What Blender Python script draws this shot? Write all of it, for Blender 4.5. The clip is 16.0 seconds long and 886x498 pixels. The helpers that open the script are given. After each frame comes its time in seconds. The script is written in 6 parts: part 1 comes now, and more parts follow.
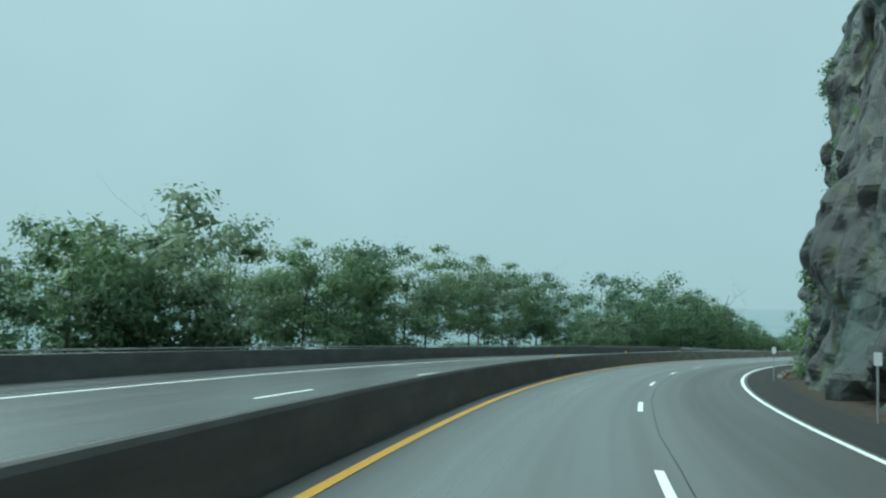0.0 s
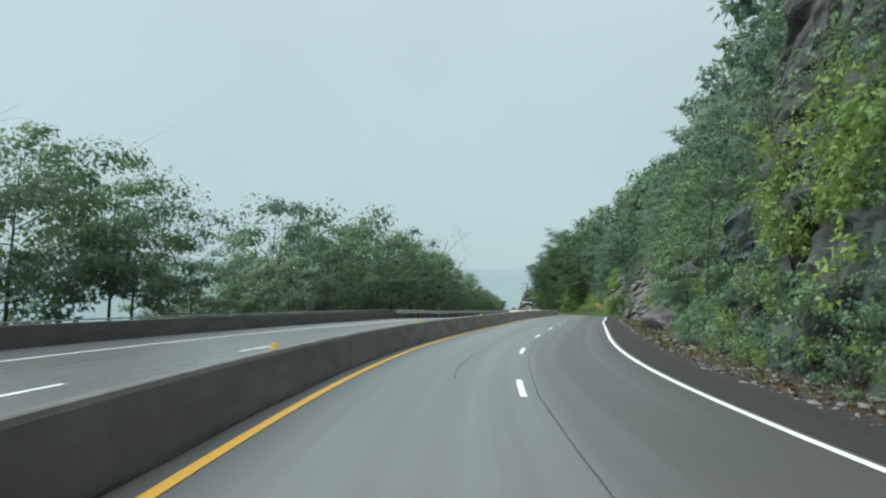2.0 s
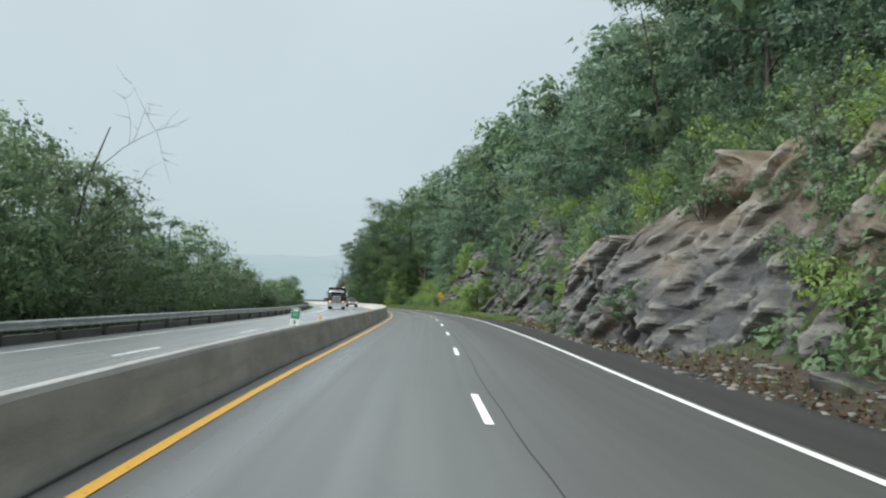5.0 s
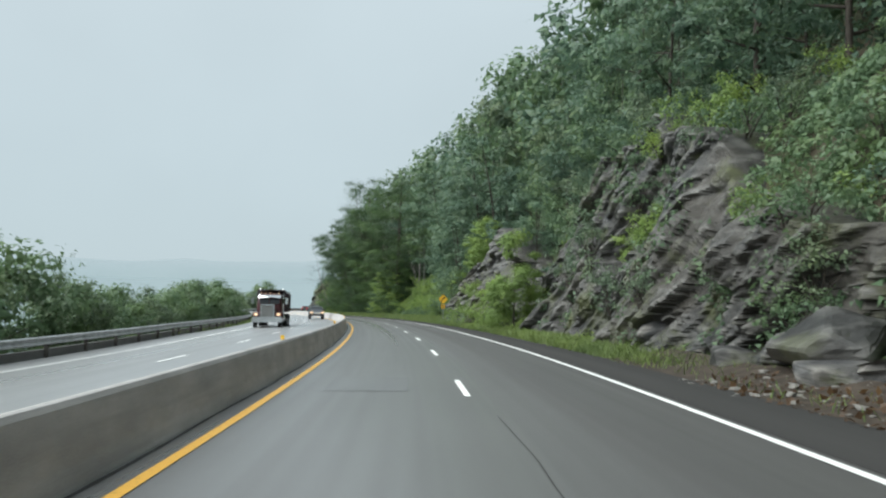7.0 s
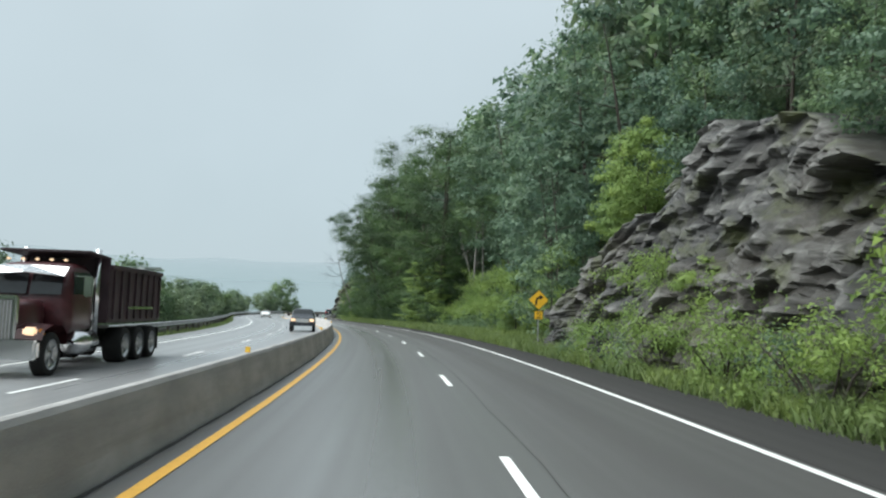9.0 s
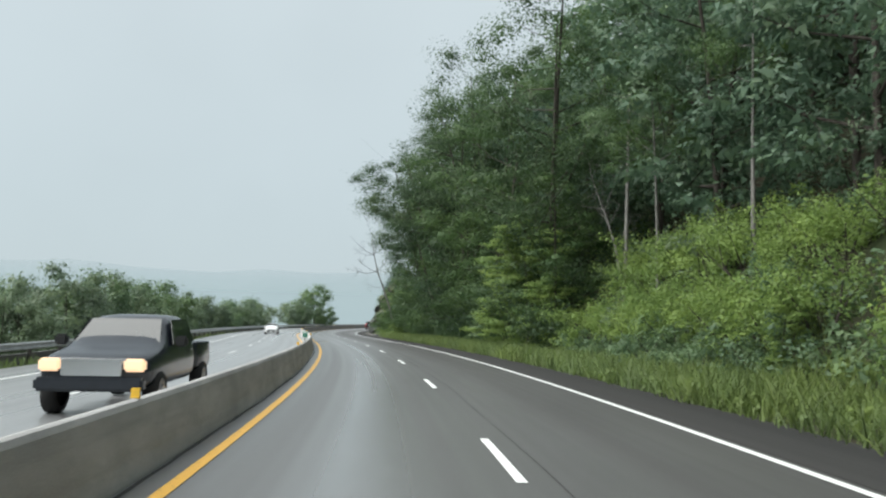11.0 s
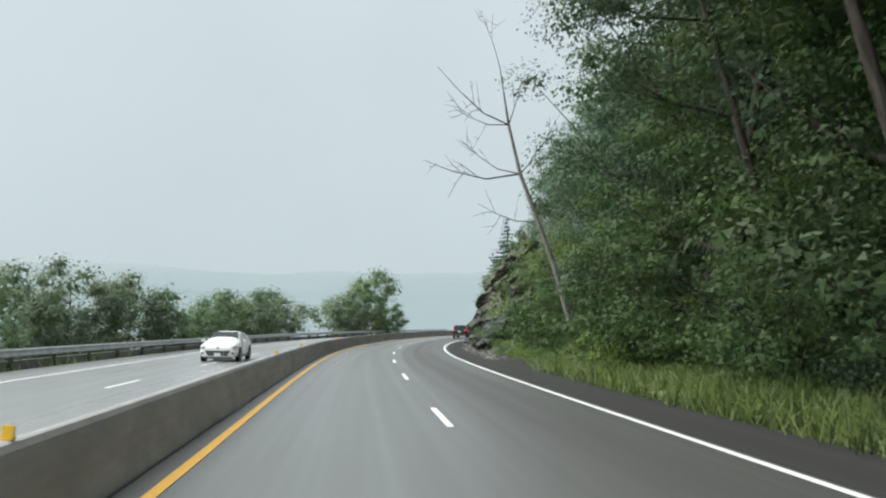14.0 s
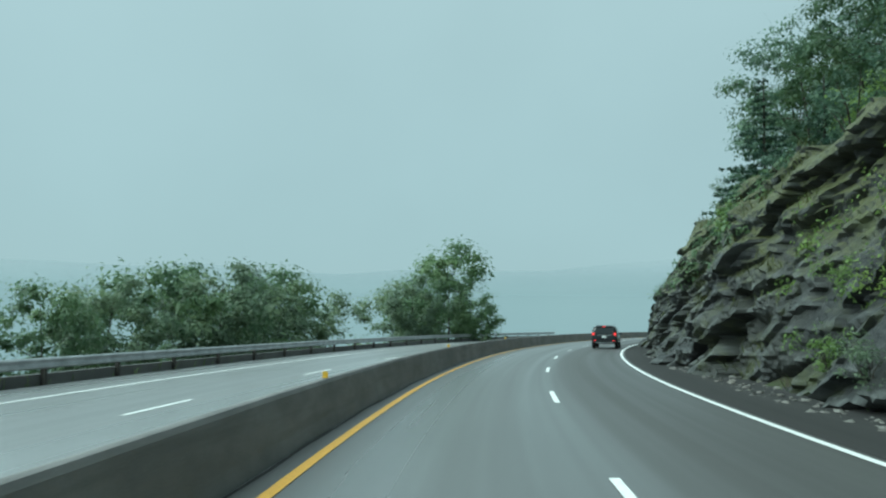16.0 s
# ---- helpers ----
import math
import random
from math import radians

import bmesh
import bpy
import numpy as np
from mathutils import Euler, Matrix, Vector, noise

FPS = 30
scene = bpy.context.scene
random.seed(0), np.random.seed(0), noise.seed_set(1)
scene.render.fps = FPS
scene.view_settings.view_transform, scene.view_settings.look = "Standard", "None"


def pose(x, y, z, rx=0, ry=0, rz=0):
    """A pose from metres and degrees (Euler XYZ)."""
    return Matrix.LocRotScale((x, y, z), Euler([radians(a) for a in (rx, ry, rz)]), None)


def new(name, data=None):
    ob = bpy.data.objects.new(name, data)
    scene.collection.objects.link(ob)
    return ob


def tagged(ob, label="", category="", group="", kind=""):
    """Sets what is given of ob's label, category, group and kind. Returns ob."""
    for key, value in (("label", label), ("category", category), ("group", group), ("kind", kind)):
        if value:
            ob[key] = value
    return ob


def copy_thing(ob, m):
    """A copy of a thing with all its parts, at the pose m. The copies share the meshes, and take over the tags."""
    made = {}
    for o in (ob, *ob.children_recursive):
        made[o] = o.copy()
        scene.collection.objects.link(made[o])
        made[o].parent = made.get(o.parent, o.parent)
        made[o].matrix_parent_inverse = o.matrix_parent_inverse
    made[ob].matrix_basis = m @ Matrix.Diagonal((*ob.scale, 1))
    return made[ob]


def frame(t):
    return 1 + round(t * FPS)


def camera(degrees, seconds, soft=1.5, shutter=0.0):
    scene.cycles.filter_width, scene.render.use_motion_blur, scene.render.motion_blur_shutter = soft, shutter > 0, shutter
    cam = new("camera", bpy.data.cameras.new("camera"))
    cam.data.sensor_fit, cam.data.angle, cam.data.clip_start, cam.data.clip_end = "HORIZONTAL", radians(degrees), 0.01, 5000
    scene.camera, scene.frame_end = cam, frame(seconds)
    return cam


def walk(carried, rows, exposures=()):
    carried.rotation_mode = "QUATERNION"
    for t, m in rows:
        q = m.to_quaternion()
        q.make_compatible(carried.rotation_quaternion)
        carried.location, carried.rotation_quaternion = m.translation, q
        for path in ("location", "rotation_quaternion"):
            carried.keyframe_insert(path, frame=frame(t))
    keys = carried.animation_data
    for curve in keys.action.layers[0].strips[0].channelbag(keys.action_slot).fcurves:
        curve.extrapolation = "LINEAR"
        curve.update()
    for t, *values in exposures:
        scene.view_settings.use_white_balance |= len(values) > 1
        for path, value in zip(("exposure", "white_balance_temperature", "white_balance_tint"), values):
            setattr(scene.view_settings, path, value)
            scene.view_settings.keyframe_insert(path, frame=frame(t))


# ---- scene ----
from mathutils.bvhtree import BVHTree

# ---------------------------------------------------------------- camera
cam = camera(59.71, 16.0, soft=2.2, shutter=0.06)
ROWS = [
    # seconds, x, y, z, pitch, roll, yaw
    (0.00, -20.463, 26.712, 1.702, 6.089, -2.998, 46.114),
    (0.50, -26.887, 35.209, 1.703, 6.330, -2.808, 40.253),
    (1.00, -32.614, 44.007, 1.703, 6.123, -2.262, 34.586),
    (1.50, -37.816, 52.877, 1.707, 5.256, -1.975, 28.638),
    (2.00, -42.284, 61.899, 1.731, 4.206, -1.802, 23.881),
    (2.50, -46.262, 71.171, 1.779, 3.350, -1.751, 19.683),
    (3.00, -49.671, 80.660, 1.850, 3.132, -1.671, 16.417),
    (3.25, -51.213, 85.623, 1.896, 3.094, -1.666, 14.624),
    (3.50, -52.668, 90.764, 1.947, 3.123, -1.707, 12.980),
    (3.75, -54.026, 96.068, 1.998, 3.205, -1.777, 11.697),
    (4.00, -55.332, 101.497, 2.049, 3.324, -1.858, 10.877),
    (4.25, -56.593, 107.021, 2.100, 3.465, -1.932, 10.456),
    (4.50, -57.838, 112.595, 2.150, 3.611, -1.982, 10.235),
    (4.75, -59.081, 118.201, 2.200, 3.749, -1.990, 10.442),
    (5.00, -60.329, 123.787, 2.249, 3.861, -1.938, 10.583),
    (5.25, -61.531, 129.318, 2.295, 3.933, -1.809, 10.223),
    (5.50, -62.656, 134.788, 2.335, 3.950, -1.584, 9.689),
    (6.00, -64.641, 145.682, 2.398, 3.878, -0.921, 9.905),
    (6.50, -66.951, 156.463, 2.438, 4.004, -0.614, 9.916),
    (7.00, -69.405, 167.317, 2.456, 4.214, -0.604, 10.295),
    (7.50, -71.956, 178.265, 2.457, 4.477, -0.984, 11.258),
    (8.00, -74.754, 189.238, 2.446, 4.631, -1.609, 11.999),
    (8.50, -77.566, 200.263, 2.422, 4.532, -1.833, 12.614),
    (9.00, -80.379, 211.101, 2.388, 4.637, -1.944, 13.346),
    (9.25, -81.901, 216.570, 2.369, 4.708, -1.948, 13.604),
    (9.50, -83.511, 222.099, 2.350, 4.805, -1.905, 13.945),
    (9.75, -85.217, 227.671, 2.331, 4.917, -1.825, 14.455),
    (10.00, -87.011, 233.261, 2.311, 5.036, -1.716, 14.942),
    (10.25, -88.880, 238.855, 2.291, 5.150, -1.586, 15.413),
    (10.50, -90.821, 244.443, 2.270, 5.250, -1.445, 16.014),
    (10.75, -92.829, 250.004, 2.249, 5.326, -1.299, 16.644),
    (11.00, -94.897, 255.521, 2.229, 5.369, -1.159, 17.331),
    (11.25, -97.014, 260.979, 2.208, 5.368, -1.033, 18.015),
    (11.50, -99.167, 266.363, 2.188, 5.314, -0.929, 18.694),
    (12.00, -103.626, 276.967, 2.148, 5.084, -0.753, 19.519),
    (12.50, -108.297, 287.355, 2.108, 5.038, -0.606, 20.030),
    (13.00, -113.145, 297.474, 2.064, 5.159, -0.249, 20.539),
    (13.50, -118.315, 307.539, 2.014, 5.367, -0.306, 21.034),
    (14.00, -123.666, 317.494, 1.958, 5.593, -0.649, 22.531),
    (14.50, -128.957, 327.362, 1.902, 5.667, -0.695, 25.348),
    (15.00, -134.399, 336.854, 1.852, 5.720, -0.931, 28.142),
    (15.50, -139.512, 346.457, 1.808, 5.661, -0.795, 30.272),
    (16.00, -144.492, 356.243, 1.769, 5.686, -0.480, 27.996),
]
LIGHT = [
    (0.0, 0.50, 5360, -20), (0.9, 0.52, 5420, -19), (1.4, 0.62, 5680, -11), (1.9, 0.68, 5950, -3), (2.6, 0.72, 6120, 3),
    (5.5, 0.75, 6220, 5), (9.0, 0.75, 6130, 5), (11.5, 0.78, 6380, 7), (13.5, 0.82, 6480, 8), (14.4, 0.73, 6180, 2), (15.0, 0.56, 5720, -10),
    (15.6, 0.42, 5430, -18), (16.0, 0.46, 5500, -17),
]
walk(cam, [(t, pose(x, y, z, 90 + p, r, a)) for t, x, y, z, p, r, a in ROWS], LIGHT)

# ---------------------------------------------------------------- sky and sun
SUN_UP, SUN_TURN = 48, 240
world = bpy.data.worlds.new("overcast_sky")
scene.world = world
world.use_nodes = True
wn, wl = world.node_tree.nodes, world.node_tree.links
wn.clear()
sky = wn.new("ShaderNodeTexSky")
sky.sky_type, sky.sun_disc = "NISHITA", False
sky.sun_elevation, sky.sun_rotation, sky.air_density, sky.dust_density = radians(SUN_UP), radians(SUN_TURN), 1.0, 4.0
wg = wn.new("ShaderNodeNewGeometry")
sep = wn.new("ShaderNodeSeparateXYZ")
ramp = wn.new("ShaderNodeValToRGB")
wmap = wn.new("ShaderNodeMapRange")
wmap.inputs["From Min"].default_value, wmap.inputs["From Max"].default_value = 1.0, -1.0
ramp.color_ramp.elements[0].position, ramp.color_ramp.elements[0].color = 0.5, (0.56, 0.635, 0.665, 1)
ramp.color_ramp.elements[1].position, ramp.color_ramp.elements[1].color = 0.85, (0.72, 0.775, 0.80, 1)
cloud = wn.new("ShaderNodeTexNoise")
cloud.inputs["Scale"].default_value, cloud.inputs["Detail"].default_value = 2.2, 4.0
cmap = wn.new("ShaderNodeMapRange")
cmap.inputs["From Min"].default_value, cmap.inputs["From Max"].default_value = 0.3, 0.7
cmap.inputs["To Min"].default_value, cmap.inputs["To Max"].default_value = 0.95, 1.04
cmul = wn.new("ShaderNodeMix")
cmul.data_type, cmul.blend_type = "RGBA", "MULTIPLY"
cmul.inputs["Factor"].default_value = 1.0
b_sky, b_cloud, both, wout = wn.new("ShaderNodeBackground"), wn.new("ShaderNodeBackground"), wn.new("ShaderNodeAddShader"), wn.new("ShaderNodeOutputWorld")
b_sky.inputs["Strength"].default_value, b_cloud.inputs["Strength"].default_value = 0.005, 0.58
wl.new(wg.outputs["Normal"], sep.inputs[0])
wl.new(sep.outputs["Z"], wmap.inputs["Value"])
wl.new(wmap.outputs[0], ramp.inputs["Fac"])
wl.new(wg.outputs["Normal"], cloud.inputs["Vector"])
wl.new(cloud.outputs["Fac"], cmap.inputs["Value"])
wl.new(ramp.outputs["Color"], cmul.inputs["A"])
wl.new(cmap.outputs[0], cmul.inputs["B"])
wl.new(sky.outputs["Color"], b_sky.inputs["Color"])
wl.new(cmul.outputs["Result"], b_cloud.inputs["Color"])
wl.new(b_sky.outputs[0], both.inputs[0])
wl.new(b_cloud.outputs[0], both.inputs[1])
wl.new(both.outputs[0], wout.inputs["Surface"])
sun = new("sun", bpy.data.lights.new("sun", "SUN"))
sun.data.energy, sun.data.angle, sun.data.color = 3.3, radians(75), (1.0, 0.97, 0.92)
sun.rotation_euler = (radians(90 - SUN_UP), 0, radians(180 - SUN_TURN))  # from over the valley


# ---------------------------------------------------------------- materials
class Nodes:
    """A Principled material under construction."""

    def __init__(self, name, rough=0.6, spec=0.5, metal=0.0):
        self.mat = bpy.data.materials.new(name)
        self.mat.use_nodes = True
        self.n, self.l = self.mat.node_tree.nodes, self.mat.node_tree.links
        self.p = self.n["Principled BSDF"]
        self.p.inputs["Roughness"].default_value = rough
        self.p.inputs["Specular IOR Level"].default_value = spec
        self.p.inputs["Metallic"].default_value = metal
        self.co = self.n.new("ShaderNodeTexCoord").outputs["Object"]

    def uv(self):
        self.co = self.n.new("ShaderNodeUVMap").outputs[0]

    def scaled(self, x, y, z):
        m = self.n.new("ShaderNodeMapping")
        m.inputs["Scale"].default_value = (x, y, z)
        self.l.new(self.co, m.inputs[0])
        return m.outputs[0]

    def noise(self, scale, detail=4.0, co=None, rough=0.55):
        t = self.n.new("ShaderNodeTexNoise")
        t.inputs["Scale"].default_value, t.inputs["Detail"].default_value, t.inputs["Roughness"].default_value = scale, detail, rough
        self.l.new(co or self.co, t.inputs["Vector"])
        return t.outputs["Fac"]

    def span(self, v, a, b, lo=0.0, hi=1.0):
        m = self.n.new("ShaderNodeMapRange")
        for k, q in zip(("From Min", "From Max", "To Min", "To Max"), (a, b, lo, hi)):
            m.inputs[k].default_value = q
        self.l.new(v, m.inputs["Value"])
        return m.outputs[0]

    def mix(self, fac, a, b, mode="MIX"):
        m = self.n.new("ShaderNodeMix")
        m.data_type, m.blend_type = "RGBA", mode
        for key, v in (("Factor", fac), ("A", a), ("B", b)):
            if isinstance(v, bpy.types.NodeSocket):
                self.l.new(v, m.inputs[key])
            elif key == "Factor":
                m.inputs[key].default_value = v
            else:
                m.inputs[key].default_value = (*v, 1)
        return m.outputs["Result"]

    def sep_xyz(self, co=None):
        s = self.n.new("ShaderNodeSeparateXYZ")
        self.l.new(co or self.co, s.inputs[0])
        return s.outputs

    def random(self):
        return self.n.new("ShaderNodeObjectInfo").outputs["Random"]

    def island(self):
        return self.n.new("ShaderNodeNewGeometry").outputs["Random Per Island"]

    def color(self, v):
        if isinstance(v, bpy.types.NodeSocket):
            self.l.new(v, self.p.inputs["Base Color"])
        else:
            self.p.inputs["Base Color"].default_value = (*v, 1)
        return self

    def rough(self, v):
        self.l.new(v, self.p.inputs["Roughness"])
        return self

    def bump(self, v, strength=0.4, distance=0.02):
        b = self.n.new("ShaderNodeBump")
        b.inputs["Strength"].default_value, b.inputs["Distance"].default_value = strength, distance
        self.l.new(v, b.inputs["Height"])
        self.l.new(b.outputs[0], self.p.inputs["Normal"])
        return self


def mat_plain(name, color, rough=0.5, spec=0.5, metal=0.0, vary=0.12, scale=6.0):
    m = Nodes(name, rough, spec, metal)
    dark = tuple(c * (1 - vary) for c in color)
    light = tuple(min(1, c * (1 + vary)) for c in color)
    m.color(m.mix(m.span(m.noise(scale), 0.3, 0.7), dark, light))
    return m.mat


def mat_asphalt(name, dark, light, rough_lo, rough_hi, wet=None, worn=None, spec=0.5):
    m = Nodes(name, 0.4, spec)
    m.uv()
    lanes = m.noise(1.0, 3.0, m.scaled(0.75, 0.006, 1))
    blot = m.noise(1.0, 5.0, m.scaled(0.5, 0.12, 1))
    grit = m.noise(90.0, 3.0)
    c = m.mix(m.span(lanes, 0.35, 0.65), dark, light)
    c = m.mix(m.span(blot, 0.35, 0.75, 0.0, 0.35), c, tuple(q * 0.6 for q in dark))
    c = m.mix(m.span(grit, 0.3, 0.7, 0.0, 0.5), c, tuple(q * 1.5 for q in light))
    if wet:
        # darker before about 120 m along the road
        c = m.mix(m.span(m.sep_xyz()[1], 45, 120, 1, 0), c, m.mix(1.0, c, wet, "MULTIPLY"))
    if worn:
        # darker across the road towards the right lane
        c = m.mix(m.span(m.sep_xyz()[0], 3.2, 6.6), c, m.mix(1.0, c, worn, "MULTIPLY"))
    m.color(c)
    r = m.span(lanes, 0.3, 0.7, rough_hi, rough_lo)
    if worn:
        add = m.n.new("ShaderNodeMath")
        m.l.new(r, add.inputs[0])
        m.l.new(m.span(m.sep_xyz()[0], 3.6, 6.0, 0.0, 0.22), add.inputs[1])
        r = add.outputs[0]
    m.rough(r)
    m.bump(grit, 0.25, 0.004)
    return m.mat


def mat_paint(name, color):
    m = Nodes(name, 0.45, 0.5)
    m.uv()
    worn = m.noise(14.0, 5.0)
    m.color(m.mix(m.span(worn, 0.56, 0.72, 0.0, 0.55), color, tuple(q * 0.35 for q in color)))
    m.bump(m.noise(120.0), 0.2, 0.002)
    return m.mat


def mat_concrete(name, base, wet=None):
    m = Nodes(name, 0.75, 0.35)
    m.uv()
    streak = m.noise(1.0, 5.0, m.scaled(1.2, 0.5, 1))
    stain = m.noise(1.0, 4.0, m.scaled(5.0, 0.25, 1))
    grit = m.noise(60.0, 3.0)
    c = m.mix(m.span(streak, 0.3, 0.7), tuple(q * 0.55 for q in base), base)
    c = m.mix(m.span(stain, 0.5, 0.75, 0.0, 0.6), c, tuple(q * 0.4 for q in base))
    blotch = m.noise(1.0, 6.0, m.scaled(2.2, 0.9, 1), 0.7)
    c = m.mix(m.span(blotch, 0.48, 0.66, 0.0, 0.5), c, tuple(q * 0.5 for q in base))
    c = m.mix(m.span(grit, 0.35, 0.7, 0.0, 0.3), c, tuple(q * 1.3 for q in base))
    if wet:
        # darker before about 120 m along the road
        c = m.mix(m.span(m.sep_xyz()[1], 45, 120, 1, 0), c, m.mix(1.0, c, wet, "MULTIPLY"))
        # painted darker past 345 m for the dimmer view there
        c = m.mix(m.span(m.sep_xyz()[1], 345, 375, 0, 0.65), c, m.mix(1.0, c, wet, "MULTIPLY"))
    m.color(c)
    m.bump(grit, 0.3, 0.006)
    return m.mat


def mat_rock(name, dark, mid, light, warm, moss=0.0, share=0.0, dry=None, turf=None):
    m = Nodes(name, 0.5, 0.5)
    big = m.noise(0.15, 5.0)
    mid_n = m.noise(0.9, 7.0, rough=0.7)
    fine = m.noise(6.0, 8.0, rough=0.75)
    turned = m.n.new("ShaderNodeMapping")
    turned.inputs["Rotation"].default_value, turned.inputs["Scale"].default_value = (0.55, 0.25, 0.1), (0.30, 0.30, 1.5)
    m.l.new(m.co, turned.inputs[0])
    bed = m.noise(1.2, 8.0, turned.outputs[0], 0.7)
    vor = m.n.new("ShaderNodeTexVoronoi")
    vor.feature = "DISTANCE_TO_EDGE"
    vor.inputs["Scale"].default_value = 0.75
    warp = m.n.new("ShaderNodeMix")
    warp.data_type = "VECTOR"
    warp.inputs["Factor"].default_value = 0.12
    m.l.new(turned.outputs[0], warp.inputs["A"])
    tex = m.n.new("ShaderNodeTexNoise")
    tex.inputs["Scale"].default_value = 1.1
    m.l.new(m.co, tex.inputs["Vector"])
    m.l.new(tex.outputs["Color"], warp.inputs["B"])
    m.l.new(warp.outputs["Result"], vor.inputs["Vector"])
    crack = m.span(vor.outputs["Distance"], 0.0, 0.05, 1.0, 0.0)
    c = m.mix(m.span(mid_n, 0.36, 0.62), dark, mid)
    c = m.mix(m.span(big, 0.49 + share, 0.60 + share), c, warm)
    if dry:
        # a warm weathered crust on the upper part of the outcrop
        up = m.n.new("ShaderNodeMath")
        up.operation = "MULTIPLY_ADD"
        up.inputs[1].default_value = 7.0
        m.l.new(big, up.inputs[0])
        m.l.new(m.sep_xyz()[2], up.inputs[2])
        c = m.mix(m.span(up.outputs[0], dry[0] + 3.5, dry[1] + 3.5, 0.0, 0.9), c, m.mix(m.span(mid_n, 0.35, 0.65), tuple(q * 0.6 for q in warm), warm))
    c = m.mix(m.span(bed, 0.52, 0.68, 0.0, 0.85), c, light)
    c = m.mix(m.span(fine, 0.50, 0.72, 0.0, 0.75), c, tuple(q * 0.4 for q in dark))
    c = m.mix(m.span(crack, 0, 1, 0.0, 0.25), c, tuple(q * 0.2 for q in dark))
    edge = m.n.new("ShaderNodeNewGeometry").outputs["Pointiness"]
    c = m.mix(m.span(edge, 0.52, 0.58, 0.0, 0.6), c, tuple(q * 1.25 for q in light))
    if moss:
        c = m.mix(m.span(m.noise(0.5, 6.0, rough=0.65), 0.62 - moss, 0.70, 0.0, 0.9), c, (0.062, 0.072, 0.022))
    if turf:
        # moss and thin turf that hold on the ledges of the upper part
        lie = m.n.new("ShaderNodeMath")
        lie.operation = "MULTIPLY_ADD"
        lie.inputs[1].default_value = 5.0
        m.l.new(m.sep_xyz(m.n.new("ShaderNodeNewGeometry").outputs["Normal"])[2], lie.inputs[0])
        m.l.new(m.sep_xyz()[2], lie.inputs[2])
        rag = m.n.new("ShaderNodeMath")
        rag.operation = "MULTIPLY_ADD"
        rag.inputs[1].default_value = 6.0
        m.l.new(m.noise(0.8, 6.0, rough=0.7), rag.inputs[0])
        m.l.new(lie.outputs[0], rag.inputs[2])
        green = m.mix(m.span(fine, 0.35, 0.65), (0.030, 0.036, 0.012), (0.105, 0.112, 0.034))
        c = m.mix(m.span(rag.outputs[0], turf[0], turf[1], 0.0, 0.92), c, green)
    m.color(c)
    m.rough(m.span(mid_n, 0.3, 0.7, 0.62, 0.36))
    h = m.n.new("ShaderNodeMath")
    h.operation = "SUBTRACT"
    m.l.new(m.mix(0.2, fine, bed), h.inputs[0])
    m.l.new(m.span(crack, 0, 1, 0.0, 0.2), h.inputs[1])
    m.bump(h.outputs[0], 0.7, 0.12)
    return m.mat


def mat_ground():
    m = Nodes("hillside_soil", 0.9, 0.2)
    a, b, c2 = m.noise(0.08, 5.0), m.noise(0.9, 6.0), m.noise(7.0, 4.0)
    c = m.mix(m.span(a, 0.4, 0.62), (0.040, 0.046, 0.024), (0.060, 0.048, 0.034))
    c = m.mix(m.span(b, 0.45, 0.62), c, (0.045, 0.060, 0.026))
    c = m.mix(m.span(c2, 0.45, 0.7, 0.0, 0.6), c, (0.020, 0.022, 0.012))
    m.color(c)
    m.bump(b, 0.8, 0.15)
    return m.mat


def mat_leaf(name, dark, light, yellow=0.0, thin=0.4, sheen=0.4):
    m = Nodes(name, 0.5, sheen)
    c = m.mix(m.span(m.island(), 0, 1, 0.40, 0.60), dark, light)
    c = m.mix(m.span(m.random(), 0, 1, 0.0, 0.55), c, tuple(q * k for q, k in zip(dark, (0.75, 0.8, 1.0))))
    patch = m.noise(0.45, 3.0)
    c = m.mix(m.span(patch, 0.45, 0.7, 0.0, 0.5), c, (light[0] * 1.25 + yellow, light[1] * 1.15 + yellow, light[2] * 0.8))
    m.color(c)
    t = m.n.new("ShaderNodeBsdfTranslucent")
    m.l.new(c, t.inputs["Color"])
    s = m.n.new("ShaderNodeMixShader")
    s.inputs[0].default_value = thin
    m.l.new(m.p.outputs[0], s.inputs[1])
    m.l.new(t.outputs[0], s.inputs[2])
    m.l.new(s.outputs[0], m.n["Material Output"].inputs["Surface"])
    return m.mat


def mat_bark(name, dark, light):
    m = Nodes(name, 0.85, 0.25)
    g = m.noise(1.0, 5.0, m.scaled(9, 9, 1.6))
    m.color(m.mix(m.span(g, 0.35, 0.65), dark, light))
    m.bump(g, 0.6, 0.03)
    return m.mat


def mat_glow(name, color, strength, base=1.0):
    m = Nodes(name, 0.6)
    m.color(tuple(q * base for q in color))
    m.p.inputs["Emission Color"].default_value = (*color, 1)
    m.p.inputs["Emission Strength"].default_value = strength
    return m.mat


ASPHALT = mat_asphalt("wet_asphalt", (0.076, 0.075, 0.073), (0.134, 0.136, 0.137), 0.20, 0.44, worn=(0.52, 0.51, 0.50))
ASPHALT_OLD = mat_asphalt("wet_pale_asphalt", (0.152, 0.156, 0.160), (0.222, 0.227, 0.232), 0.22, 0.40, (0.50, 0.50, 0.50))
SHOULDER = mat_asphalt("shoulder_asphalt", (0.020, 0.020, 0.020), (0.040, 0.039, 0.038), 0.78, 0.92, spec=0.2)
WHITE = mat_paint("white_road_paint", (0.80, 0.81, 0.80))
YELLOW = mat_paint("yellow_road_paint", (0.72, 0.40, 0.05))
